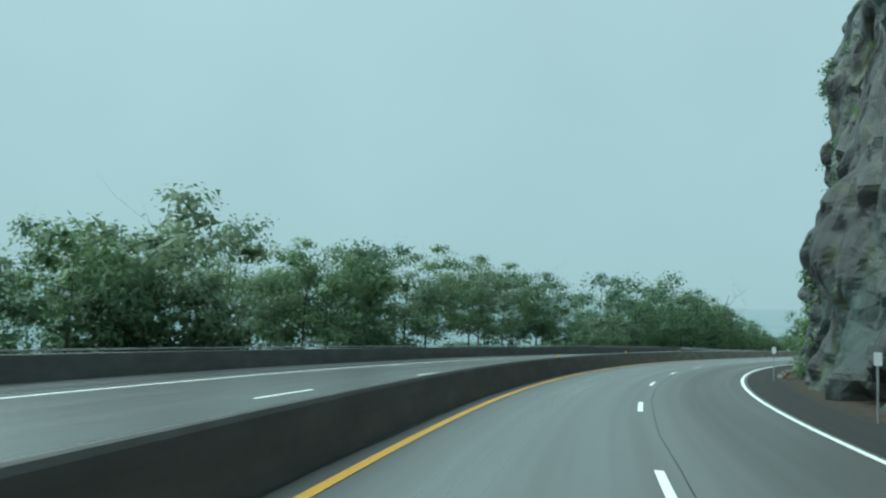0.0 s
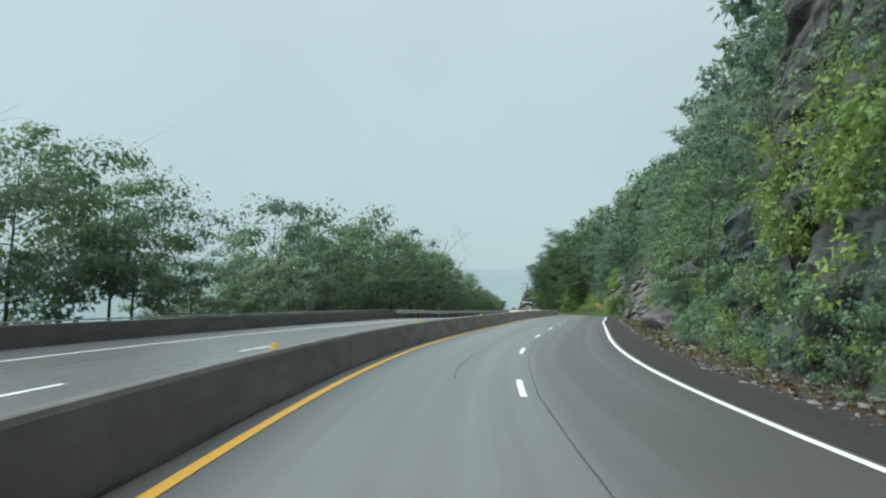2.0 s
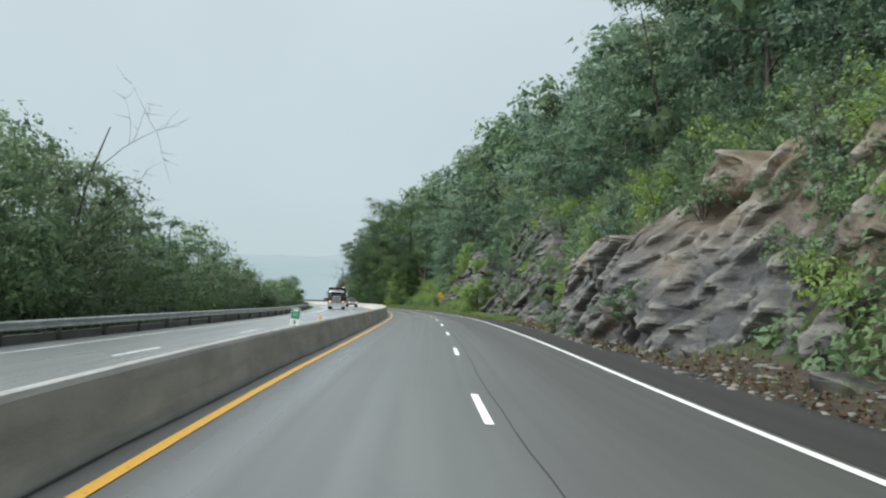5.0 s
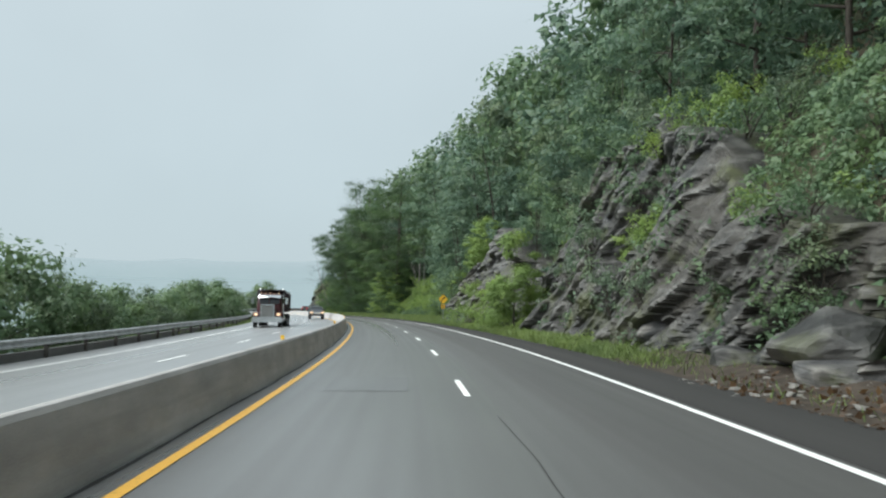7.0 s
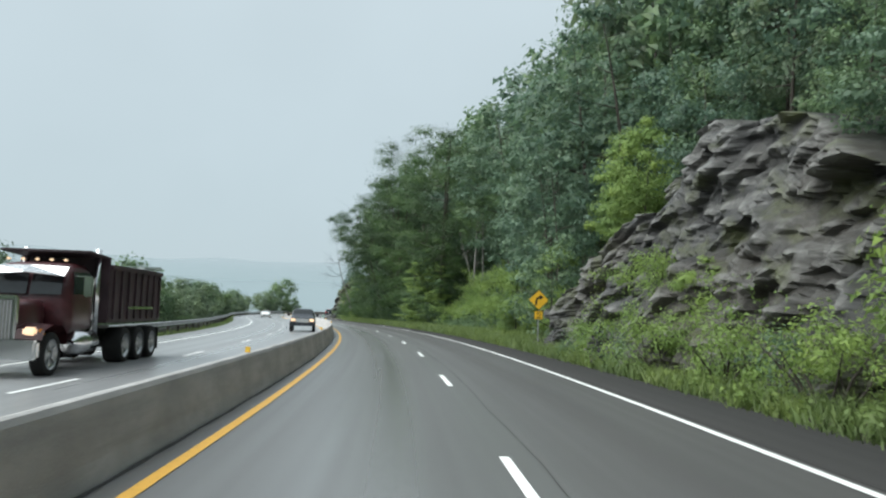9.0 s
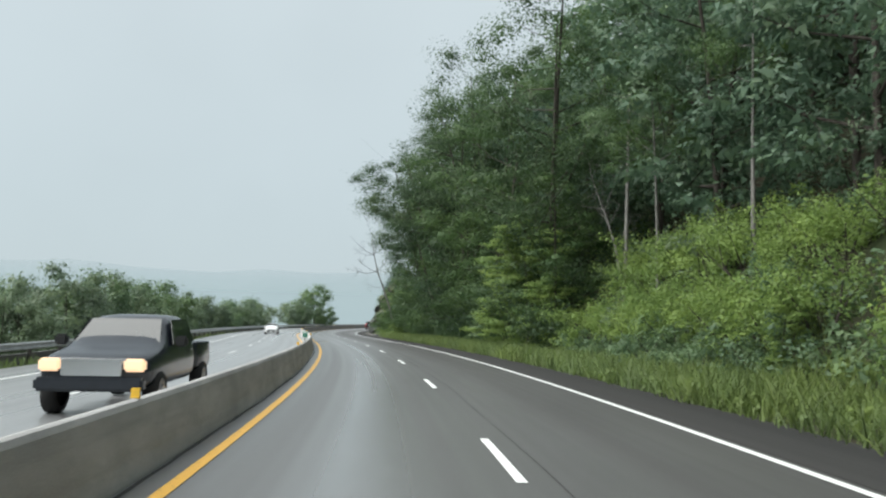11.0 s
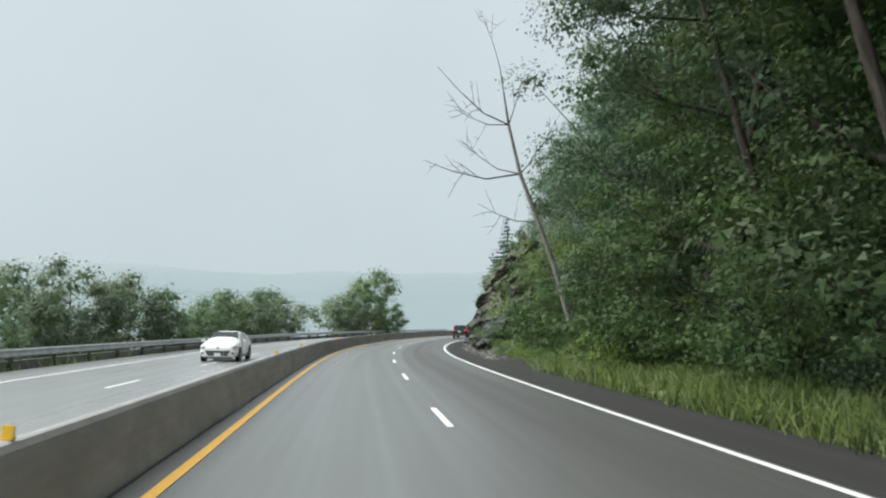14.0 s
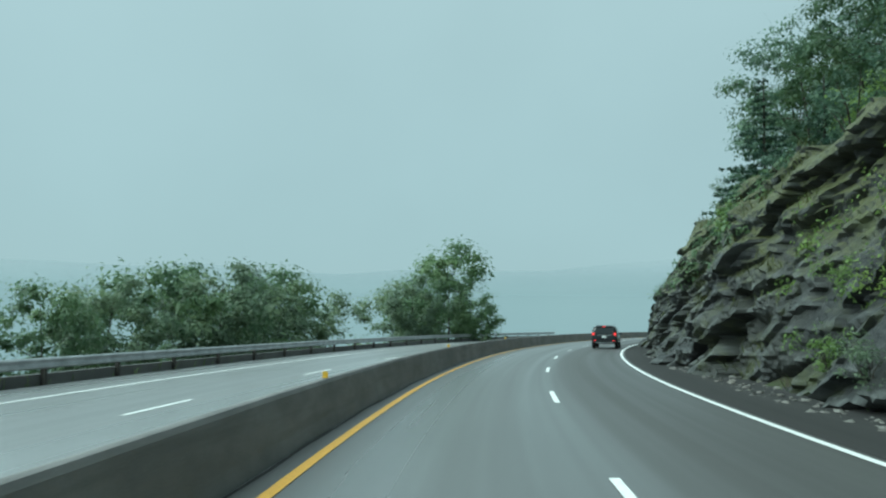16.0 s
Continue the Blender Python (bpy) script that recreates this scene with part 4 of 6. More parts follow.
# bushes that hang over the near end of the bluff
for k, (s, side) in enumerate(((369.0, 12.8), (370.4, 13.6), (371.2, 12.6), (371.8, 14.2), (373.0, 13.2), (374.2, 14.4), (372.6, 15.4), (370.0, 15.2), (374.8, 13.4), (368.2, 14.2))):
    hit = FACES["rock_bluff"].ray_cast(Vector(pts(s, side, 22.0)), Vector((0, 0, -1)))[0]
    if hit is not None:
        plant(BRAMBLE[k % 3], s, side, 0.6 + 0.07 * (k % 4), z=hit.z - float(pts(s, side, 0)[2]) - 0.3)
# tall trees that lean out over the carriageway
for s, side, sc, tilt in ((327, 14.2, 1.1, 6), (333, 14.0, 1.08, 11), (339, 14.0, 1.08, 13), (345, 14.2, 1.0, 12)):
    plant(HIGH[int(s) % 2], s, side, sc, tilt=tilt)
# leafy trees that close the edge of the wood down to the grass
for s in np.arange(302, 366, 3.7):
    plant(pick(EDGE), s + RNG.uniform(-0.8, 0.8), float(np.interp(s, HILL[:, 0], HILL[:, 1])) + RNG.uniform(-0.6, 0.7), RNG.uniform(0.75, 1.3) * (0.8 if s > 352 else 1.0))
for s, side, sc in ((326, 14.2, 1.1), (339, 14.6, 1.15), (350, 14.6, 1.05)):
    plant(TALL[int(s) % 4], s, side, sc)
# bushes at the foot of the hill and on the rock
for s in np.arange(74, 372, 2.3):
    foot = float(np.interp(s, HILL[:, 0], HILL[:, 1]))
    if 139 < s < 176:
        continue
    if RNG.random() < 0.85:
        plant(pick(BUSH), s + RNG.uniform(-1, 1), foot + RNG.uniform(0.6, 2.4), RNG.uniform(0.5, 1.05))
    if RNG.random() < 0.6:
        plant(pick(BUSH), s + RNG.uniform(-1, 1), foot + RNG.uniform(3, 7), RNG.uniform(0.8, 1.4))
for s in np.arange(139, 184, 2.4):
    plant(pick(BUSH), s, 18.0 + RNG.uniform(-1, 3), RNG.uniform(0.9, 1.4))
    plant(BUSH[(0, 2, 3)[int(RNG.integers(0, 3))]], s, 21.5 + RNG.uniform(-1, 2), RNG.uniform(1.1, 1.6))
# growth on the rock: s, side, height over the road, size
WOODS = list(FAR)
FAR.clear()
GROWTH = (("rock_cliff", 66, 89, 0.3, 8, 44, 0.35, 0.75), ("rock_cliff", 50, 66, 6, 26, 9, 0.2, 0.4), ("rock_outcrop", 141, 152, 1.0, 6, 8, 0.5, 0.8), ("rock_outcrop", 174, 183, 0.5, 7, 9, 0.5, 0.9),
          ("rock_outcrop", 152, 174, 0.0, 0.6, 4, 0.3, 0.5), ("rock_ledge", 183, 194, 0.6, 9, 9, 0.5, 0.9), ("rock_ledge", 196, 222, 0.6, 11, 15, 0.4, 0.9), 
          ("rock_bluff", 366, 392, 0.6, 7, 12, 0.35, 0.7), ("rock_bluff", 396, 438, 5.5, 7.8, 7, 0.35, 0.6))
for name, s0, s1, h0, h1, n, small, large in GROWTH:
    for i in range(n):
        s, h = RNG.uniform(s0, s1), RNG.uniform(h0, h1)
        hit = on_rock(name, s, h)
        if hit is not None:
            sc = RNG.uniform(small, large)
            FAR.append((pick(BUSH), Matrix.Translation((hit.x, hit.y, hit.z - 0.25)) @ Matrix.Rotation(RNG.uniform(0, 6.28), 4, "Z") @ Matrix.Diagonal((sc, sc, sc, 1))))
for s, h, sc in ((73, 5.5, 1.1), (74.5, 4.6, 1.0), (71.5, 4.8, 0.9), (76, 6.2, 0.9), (79, 3.8, 0.9), (81, 5.0, 0.8)):
    hit = on_rock("rock_cliff", s, h)
    if hit is not None:
        FAR.append((BUSH[1], Matrix.Translation((hit.x, hit.y, hit.z - 0.5)) @ Matrix.Diagonal((sc, sc, sc, 1))))
for i in range(34):
    plant_far(pick(BUSH), RNG.uniform(140, 182), RNG.uniform(14.6, 18.5), RNG.uniform(0.7, 1.15))
# shrubs along the tops of the ledges and the bluff
for name, s0, s1, n in (("rock_ledge", 183, 225, 48), ("rock_bluff", 364, 396, 26)):
    for i in range(n):
        hit, lie = FACES[name].ray_cast(Vector(pts(RNG.uniform(s0, s1), RNG.uniform(16.0 if name == "rock_ledge" else 13.2, 22.0), 22.0)), Vector((0, 0, -1)))[:2]
        if hit is not None and lie.z > 0.45:
            sc = RNG.uniform(0.6, 1.15)
            FAR.append((pick(BUSH), Matrix.Translation((hit.x, hit.y, hit.z - 0.25)) @ Matrix.Rotation(RNG.uniform(0, 6.28), 4, "Z") @ Matrix.Diagonal((sc, sc, sc, 1))))
grow_far("shrubs", "green shrubs rooted on the rock faces", "shrubs")
FAR += WOODS
for s, side, h, sc in ((389, 14.4, 8.0, 1.0), (396, 14.4, 8.2, 1.0), (214, 16.5, 8.0, 1.2), (236, 18.5, 8.0, 1.0)):
    plant(pick(BUSH), s, side, sc, z=h)
for s in np.arange(62, 92, 1.3):
    plant(pick(BUSH), s, 10.9 + RNG.uniform(-0.2, 0.7), RNG.uniform(0.35, 0.8))
for s in np.arange(353, 377, 2.0):
    plant(BRAMBLE[int(s) % 3], s, 11.2 - abs(s - 372) * 0.02 + RNG.uniform(-0.2, 0.6), RNG.uniform(0.45, 0.8))
for s in np.arange(301, 367, 2.7):
    plant(pick(THICKET), s, float(np.interp(s, HILL[:, 0], HILL[:, 1])) - 0.6 + RNG.uniform(-0.3, 0.6), RNG.uniform(0.75, 1.25))
# low bright growth on the open bank below the wood
for s in np.arange(279, 300, 1.5):
    plant(BUSH[(0, 1, 0)[int(s * 2) % 3]], s, 14.2 + RNG.uniform(-0.5, 0.8), RNG.uniform(0.7, 1.1))
    plant(BRAMBLE[int(s * 2) % 3], s + 0.7, 15.4 + RNG.uniform(-0.6, 0.8), RNG.uniform(0.9, 1.25))
    plant(BRAMBLE[(0, 2)[int(s) % 2]], s + 0.3, 17.6 + RNG.uniform(-0.6, 1.0), RNG.uniform(0.9, 1.3))
for s, side, sc in ((294.8, 17.2, 0.85), (299.6, 17.4, 0.95), (288.0, 18.5, 0.9)):
    plant(SLIM[int(s) % 2], s, side, sc)
# bright young trees at the foot of the ledges
plant(BRIGHT[0], 220.3, 11.6, 1.14)
plant(BRIGHT[1], 234.5, 12.0, 0.55)
plant(LITE[1], 254.6, 12.2, 0.68)
for s in np.arange(203, 228, 1.7):
    plant(BUSH[(0, 2, 3)[int(s) % 3]], s, 18.5 + RNG.uniform(-1.5, 2.5), RNG.uniform(1.0, 1.5))
# young trees round the top of the crag
for k, (s, side, h, sc) in enumerate(((229.6, 15.6, 6.2, 0.6), (232.4, 16.4, 7.2, 0.6), (245.8, 14.4, 4.6, 0.9), (248.5, 15.2, 4.8, 1.05), (242.6, 16.0, 6.6, 0.8))):
    plant(BRIGHT[(k + 1) % 2] if k in (2, 3) else LITE[k % 2], s, side, sc, z=h)
for k, (s, side, sc) in enumerate(((226.5, 11.6, 1.0), (228.6, 11.9, 0.9), (231.0, 11.3, 1.0), (234.8, 11.2, 1.0), (237.0, 11.5, 0.85), (239.2, 11.2, 1.0), (241.8, 11.3, 0.8), (244.0, 11.0, 0.7), (235.8, 12.3, 1.0))):
    plant(BRAMBLE[k % 3], s, side, sc)
for s, h, sc in ((236.5, 2.8, 0.8), (240.5, 2.8, 0.7)):
    hit = on_rock("rock_crag", s, h)
    if hit is not None:
        plant(BRAMBLE[int(s) % 3], s, float(near(hit.x, hit.y)[1]) + 0.3, sc, z=h - 0.4)
for s, side, sc in [(262, 14.8, 1.0), (272, 14.4, 0.8), (316, 13.9, 0.7), (205, 14.8, 0.6), (178, 13.6, 0.5)]:
    plant(BRIGHT[int(s) % 2], s, side, sc)
for s, side, sc in ((280, 14.8, 0.3), (286.5, 15.4, 0.28), (292, 15.4, 0.3), (301.5, 13.8, 0.5), (305.6, 13.3, 0.88), (308.2, 12.7, 0.68), (310.6, 12.9, 0.6), (315, 14.0, 0.8), (319, 14.2, 0.6)):
    plant(SUMAC[1 if s < 312 else 0], s, side, sc)
# trees on the valley side: how high they reach over the road
VALLEY = np.array([(0, 6), (35, 4.5), (48, 5.3), (52, 6), (58, 6.7), (61, 5.1), (66, 6.5), (71, 7.6), (80, 7.9), (89, 6.9), (95, 6.2), (99, 4.9), (103, 3.6), (108, 5.4), (112, 6.5), (118, 8.6), (122, 9.2), (132, 9.9), (146, 10.2), (152, 9.4), (157, 9.0),
                   (164, 8.4), (172, 8.8), (180, 8.6), (187, 7.2), (191, 5.8), (199, 5.5), (206, 5.0), (209, 2.5), (221, 3.2), (227, 2.6), (234, 2.8), (249, 4.3), (253, 3), (261, 3.7), (271, 4.8), (280, 4), (297, 3.4), (309, 4.2), (319, 4.4),
                   (334, 4.4), (344, 4.1), (354, 3.3), (358, 1.6), (366, 1.6), (369, 4.4), (374, 5), (382, 4.9), (388, 3.6), (391, 1.4), (430, 1.4), (500, 1.4)])
# rounded trees that stand apart along the bend: s, side, how high they reach over the road
for k, (s, side, top) in enumerate(((396.5, -15, 3.5), (403, -17, 4.4), (409, -19, 5.2), (414, -17, 6.0), (418, -20, 6.6), (424, -19, 6.3), (430, -22, 6.6), (436, -20, 5.0), (449.5, -12.6, 11.0), (443.5, -14.5, 7.2), (455.5, -12.4, 6.4), (453, -21, 6.6), (462, -22, 7.5), (41.5, -15.5, 7.4), (55.5, -16, 7.0))):
    down = -float(land(s, side))
    plant(LOW[k % 2], s, side, (top + down) / TOPS[k % 2])
s = 16.0
while s < 392:
    top = float(np.interp(s, VALLEY[:, 0], VALLEY[:, 1])) * (1.14 if s > 205 else 1.05 if 68 < s < 97 else 0.75 if 97 < s < 113 else 1.08 if 138 < s < 166 else 1.0)
    for row, (near_side, share) in enumerate(((15.6, 1.06), (20.5, 1.16))):
        side = -near_side - RNG.uniform(-0.8, 1.8)
        down = -float(land(s, side))
        k = int(RNG.integers(0, 2)) + (2 if top + down > 8.5 else 0)
        if top > 1.5 and not (row == 1 and s > 330 and RNG.random() < 0.5):
            reach = top * share * RNG.uniform(0.95, 1.1) + down
            if row == 0 and 44 < s < 100:
                plant(VASE[k % 2], s + RNG.uniform(-1, 1), side, reach / (7.8, 8.8)[k % 2])
            elif row == 1 and 44 < s < 100 and RNG.random() < 0.55:
                continue
            elif row == 0:
                plant(LOW[k], s + RNG.uniform(-1, 1), side, reach / TOPS[k])
            else:
                plant_far((LITE if s < 210 else WOOD)[k % 2], s + RNG.uniform(-1, 1), side, reach / ((11.2, 12.2) if s < 210 else (12.2, 13.2))[k % 2])
    if RNG.random() < (0.35 if 44 < s < 100 else 0.75) and s < 300:
        plant(pick(BUSH), s + 2, -13.4 - RNG.uniform(0, 1.5), RNG.uniform(0.5, 0.9))
    s += 4.4 if top > 6 else 5.2
grow_far("wooded_slope", "dense green broadleaf wood covering the slopes")
for kind in (*TALL, *SLIM, *HIGH, *EDGE, *DEEP, *LITE, *WOOD, *LOW, *VASE, *BUSH, *BRAMBLE, *THICKET, *CREST, *BRIGHT, *SUMAC):
    if kind.name not in MADE:
        for ch in list(kind.children):
            bpy.data.objects.remove(ch)
        bpy.data.objects.remove(kind)

# ---------------------------------------------------------------- far hills across the valley
def ridge(name, dist, top, seed):
    c = np.array([-120.0, 250.0])
    v, f = [], []
    n = 220
    for i in range(n + 1):
        a = radians(-70) + radians(290) * i / n
        h = top * (0.75 + 0.35 * noise.fractal(Vector((i * 0.035 + seed, 0.4, 0)), 1.0, 2.0, 4))
        for dd, hh in ((dist, -75), (dist * 1.04, h * 0.6), (dist * 1.10, h), (dist * 1.3, -75)):
            v.append((c[0] + math.cos(a) * dd, c[1] + math.sin(a) * dd, hh))
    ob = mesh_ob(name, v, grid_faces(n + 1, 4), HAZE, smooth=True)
    return tagged(ob, "far wooded ridge across the valley, in a pale glowing haze colour", "backdrop", kind="structure")


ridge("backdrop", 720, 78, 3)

# ---------------------------------------------------------------- undergrowth, grass and litter
def blades(rng, p, tall, width, lean=0.35):
    n = len(p)
    a = rng.uniform(0, 2 * math.pi, n)
    side = np.stack([np.cos(a), np.sin(a), np.zeros(n)], 1)
    h = tall * (0.55 + 0.75 * rng.random((n, 1)))
    tip = p + np.concatenate([rng.normal(size=(n, 2)) * lean * h, h], 1)
    mid = (p + tip) / 2 + np.array([0, 0, 0.08]) * h
    w = width * (0.6 + 0.8 * rng.random((n, 1)))
    v = np.stack([p - side * w * 0.5, p + side * w * 0.5, mid + side * w * 0.45, mid - side * w * 0.45], 1)
    v2 = np.stack([mid - side * w * 0.45, mid + side * w * 0.45, tip + side * 0.004, tip - side * 0.004], 1)
    v = np.concatenate([v, v2]).reshape(-1, 3)
    up = np.array([0, 0, 1.0]) + rng.normal(size=(2 * n, 3)) * 0.3
    return v, (np.arange(2 * n) * 4)[:, None] + np.array([[0, 1, 2, 3]]), np.repeat(up / np.linalg.norm(up, axis=1, keepdims=True), 4, 0)


def scatter(rng, n, s0, s1, side0, side1):
    s, u = rng.uniform(s0, s1, n), rng.random(n)
    foot = np.interp(s, HILL[:, 0], HILL[:, 1])
    lo = side0(s, foot) if callable(side0) else side0
    hi = side1(s, foot) if callable(side1) else side1
    side = lo + (hi - lo) * u
    p = pts(s, side, 0.0)
    p[:, 2] = [ground_z(x, y) for x, y in p[:, :2]]
    return p


rng = np.random.default_rng(21)
clump = scatter(rng, 900, 187, 354, lambda s, f: 9.35 + np.clip((194 - s) * 0.2, 0, 2.2), lambda s, f: f + 1.2)
p = clump[rng.integers(0, 900, 30000)] + np.concatenate([rng.normal(size=(30000, 2)) * 0.55, np.zeros((30000, 1))], 1)
q = scatter(rng, 18000, 184, 358, lambda s, f: 9.3 + np.clip((194 - s) * 0.2, 0, 2.2), lambda s, f: f + 1.0)
p = np.concatenate([p, q])
ls, ll = near(p[:, 0], p[:, 1])
keep = ll > 9.25
p = p[keep]
p[:, 2] = [ground_z(x, y) - 0.03 for x, y in p[:, :2]]
v, f, up = blades(rng, p, np.interp(near(p[:, 0], p[:, 1])[0], [190, 230, 270], [0.42, 0.5, 0.74])[:, None], 0.029, 0.42)
tagged(quad_mesh("grass", v, f, GRASS, None, up), "tall wet green grass on the verge below the slope", "grass", kind="stuff")
c = scatter(rng, 2600, 196, 358, lambda s, f: 9.9, lambda s, f: f + 1.2) + np.array([0, 0, 0.22])
v, f, up = leaves(rng, c, 0.42, 16, 0.16, 0.7, tri=True)
tagged(quad_mesh("weeds", v, f, GRASS, None, up), "leafy green weeds among the tall verge grass", "weeds", kind="stuff")
p = np.concatenate([scatter(rng, 5000, 120, 490, -15.5, -11.4), scatter(rng, 9000, 128, 490, -11.8, -10.55)])
v, f, up = blades(rng, p, 0.36, 0.035)
tagged(quad_mesh("grass", v, f, GRASS, None, up), "rough green grass under and behind the guard rail", "grass", kind="stuff")
p = np.concatenate([scatter(rng, 2600, 64, 190, 9.7, 11.8), scatter(rng, 900, 374, 393, 10.2, 11.6)])
v, f, up = blades(rng, p, 0.30, 0.03)
tagged(quad_mesh("weeds", v, f, GRASS, None, up), "sparse green weeds along the verge below the rock", "weeds", kind="stuff")

for side0, side1, n, mat, label in ((0.3, 7.0, 5200, LEAF[0], "low green undergrowth over the steep bank"), (5.0, 16.0, 2200, LEAF[1], "deep-green undergrowth on the upper bank")):
    c = scatter(rng, int(n * 0.7), 66, 440, lambda s, f: f + side0, lambda s, f: f + side1)
    cs, cl = near(c[:, 0], c[:, 1])
    free = ~(((cs > 140) & (cs < 178) & (cl < 14.6)) | ((cs > 366) & (cl < 14)))
    c = c[free] + np.array([0, 0, 0.25])
    v, f, up = leaves(rng, c, 0.75, 24, 0.25, 0.5, tri=True)
    tagged(quad_mesh("undergrowth", v, f, mat, None, up), label, "undergrowth", kind="stuff")
c = np.concatenate([scatter(rng, 900, 172, 194, lambda s, f: f - 0.3, lambda s, f: f + 6.0), scatter(rng, 1300, 90, 143, lambda s, f: f + 0.1, lambda s, f: f + 5.0)]) + np.array([0, 0, 0.2])
v, f, up = leaves(rng, c, 0.6, 22, 0.24, 0.6, tri=True)
tagged(quad_mesh("undergrowth", v, f, LEAF[0], None, up), "leafy green undergrowth between the rocks", "undergrowth", kind="stuff")
# creepers, moss and grass that cling to the rock
for name, s0, s1, h0, h1, n, size, mat, label in (
        ("rock_bluff", 364, 396, 2.4, 7.6, 620, 0.11, LEAF[2], "bright green vines trailing over the bluff"), ("rock_bluff", 398, 440, 4.2, 8.0, 320, 0.17, LEAF[0], "green creepers on top of the bluff"),
        ("rock_outcrop", 139, 183, 5.2, 7.0, 360, 0.20, LEAF[0], "green creepers over the top of the outcrop"), ("rock_cliff", 60, 95, 0.0, 20, 900, 0.20, LEAF[0], "green creepers and ferns hanging on the cliff"),
        ("rock_cliff", 66, 84, 2.0, 9, 300, 0.20, LEAF[2], "bright green creepers hanging on the cliff"), ("rock_ledge", 182, 224, 0.5, 13, 420, 0.20, LEAF[0], "green creepers on the rock ledges"),
        ("rock_crag", 227, 246, 0.2, 4.0, 300, 0.10, LEAF[2], "green creepers over the crag")):
    c = []
    for i in range(n):
        s, h = rng.uniform(s0, s1), rng.uniform(h0, h1)
        if noise.noise(Vector((s * 0.22, h * 0.35, n * 0.1))) < -0.08:
            continue
        hit = on_rock(name, s, h)
        if hit is not None:
            c.append(tuple(hit))
    v, f, up = leaves(rng, np.array(c).reshape(-1, 3), 0.55, 22, size, 0.7, tri=True)
    tagged(quad_mesh("vines", v, f, mat, None, up), label, "vines", kind="stuff")
c = []
for i in range(16000):
    s, side = rng.uniform(364, 438), rng.uniform(10.0, 18.5)
    if noise.noise(Vector((s * 0.25, side * 0.4, 3.3))) + min(0.35, (side - 12.5) * 0.1) < 0.0:
        continue
    a = Vector(pts(s, side, 16.0))
    hit, lie = FACES["rock_bluff"].ray_cast(a, Vector((0, 0, -1)))[:2]
    if hit is not None and lie.z > 0.35:
        c.append(tuple(hit))
v, f, up = blades(rng, np.array(c), 0.30, 0.035, 0.6)
DRY = mat_leaf("pale_grass", (0.070, 0.088, 0.030), (0.130, 0.145, 0.055), 0.008)
tagged(quad_mesh("grass", v, f, DRY, None, up), "pale grass in tufts on the bluff", "grass", kind="stuff")

dirt = sweep("dirt_verge", [(9.2, -0.035), (9.9, -0.03), (10.8, 0.06), (11.9, 0.30)], 0, 192, DIRT)
tagged(dirt, "brown dirt verge with leaf litter below the rock", "verge", kind="structure")
dirt = sweep("dirt_verge", [(9.2, -0.05), (9.7, -0.04), (10.6, 0.06)], 350, 445, SHOULDER)
tagged(dirt, "dark gravel verge below the bluff", "verge", kind="structure")
n = 2600
p = np.concatenate([scatter(rng, 2000, 64, 184, 9.0, 11.9), scatter(rng, 600, 368, 430, 8.9, 10.4)])
ls, ll = near(p[:, 0], p[:, 1])
p[:, 2] = np.interp(ls, SS, RZ) + np.interp(ll, [9.0, 9.9, 10.8, 11.9], [-0.02, -0.02, 0.07, 0.3])
r = 0.02 + 0.10 * rng.random(n) ** 4
v, f = [], []
shape = np.array([(1, 0, 0), (0, 1, 0), (-1, 0.2, 0), (0.1, -1, 0), (0.6, 0.5, 0.7), (-0.6, 0.6, 0.6), (-0.5, -0.6, 0.75), (0.5, -0.6, 0.6)])
for i in range(n):
    a = rng.uniform(0, 6.28)
    m = np.array([[math.cos(a), -math.sin(a), 0], [math.sin(a), math.cos(a), 0], [0, 0, 1]])
    v.append((shape * (1 + 0.3 * rng.normal(size=(8, 1)))) @ m.T * r[i] * np.array([1.3, 1.0, 0.8]) + p[i])
    f.append(np.array([(0, 1, 5, 4), (1, 2, 6, 5), (2, 3, 7, 6), (3, 0, 4, 7), (4, 5, 6, 7)]) + i * 8)
tagged(quad_mesh("rubble", np.concatenate(v), np.concatenate(f), ROCK_TAN, None), "small broken stones and litter on the verge", "rubble", kind="stuff")
p = scatter(rng, 5000, 62, 184, 9.3, 11.9) + np.array([0, 0, 0.10])
ls, ll = near(p[:, 0], p[:, 1])
p[:, 2] = np.interp(ls, SS, RZ) + np.interp(ll, [9.0, 9.9, 10.8, 11.9], [-0.02, -0.02, 0.07, 0.3]) + 0.015
LITTER = mat_leaf("dead_leaf", (0.06, 0.036, 0.022), (0.15, 0.095, 0.055))
v, f, up = leaves(rng, p, 0.12, 1, 0.16, 0.15, 0.0)
tagged(quad_mesh("leaf_litter", v, f, LITTER, None, up), "brown fallen leaves and twigs on the verge", "leaf litter", kind="stuff")

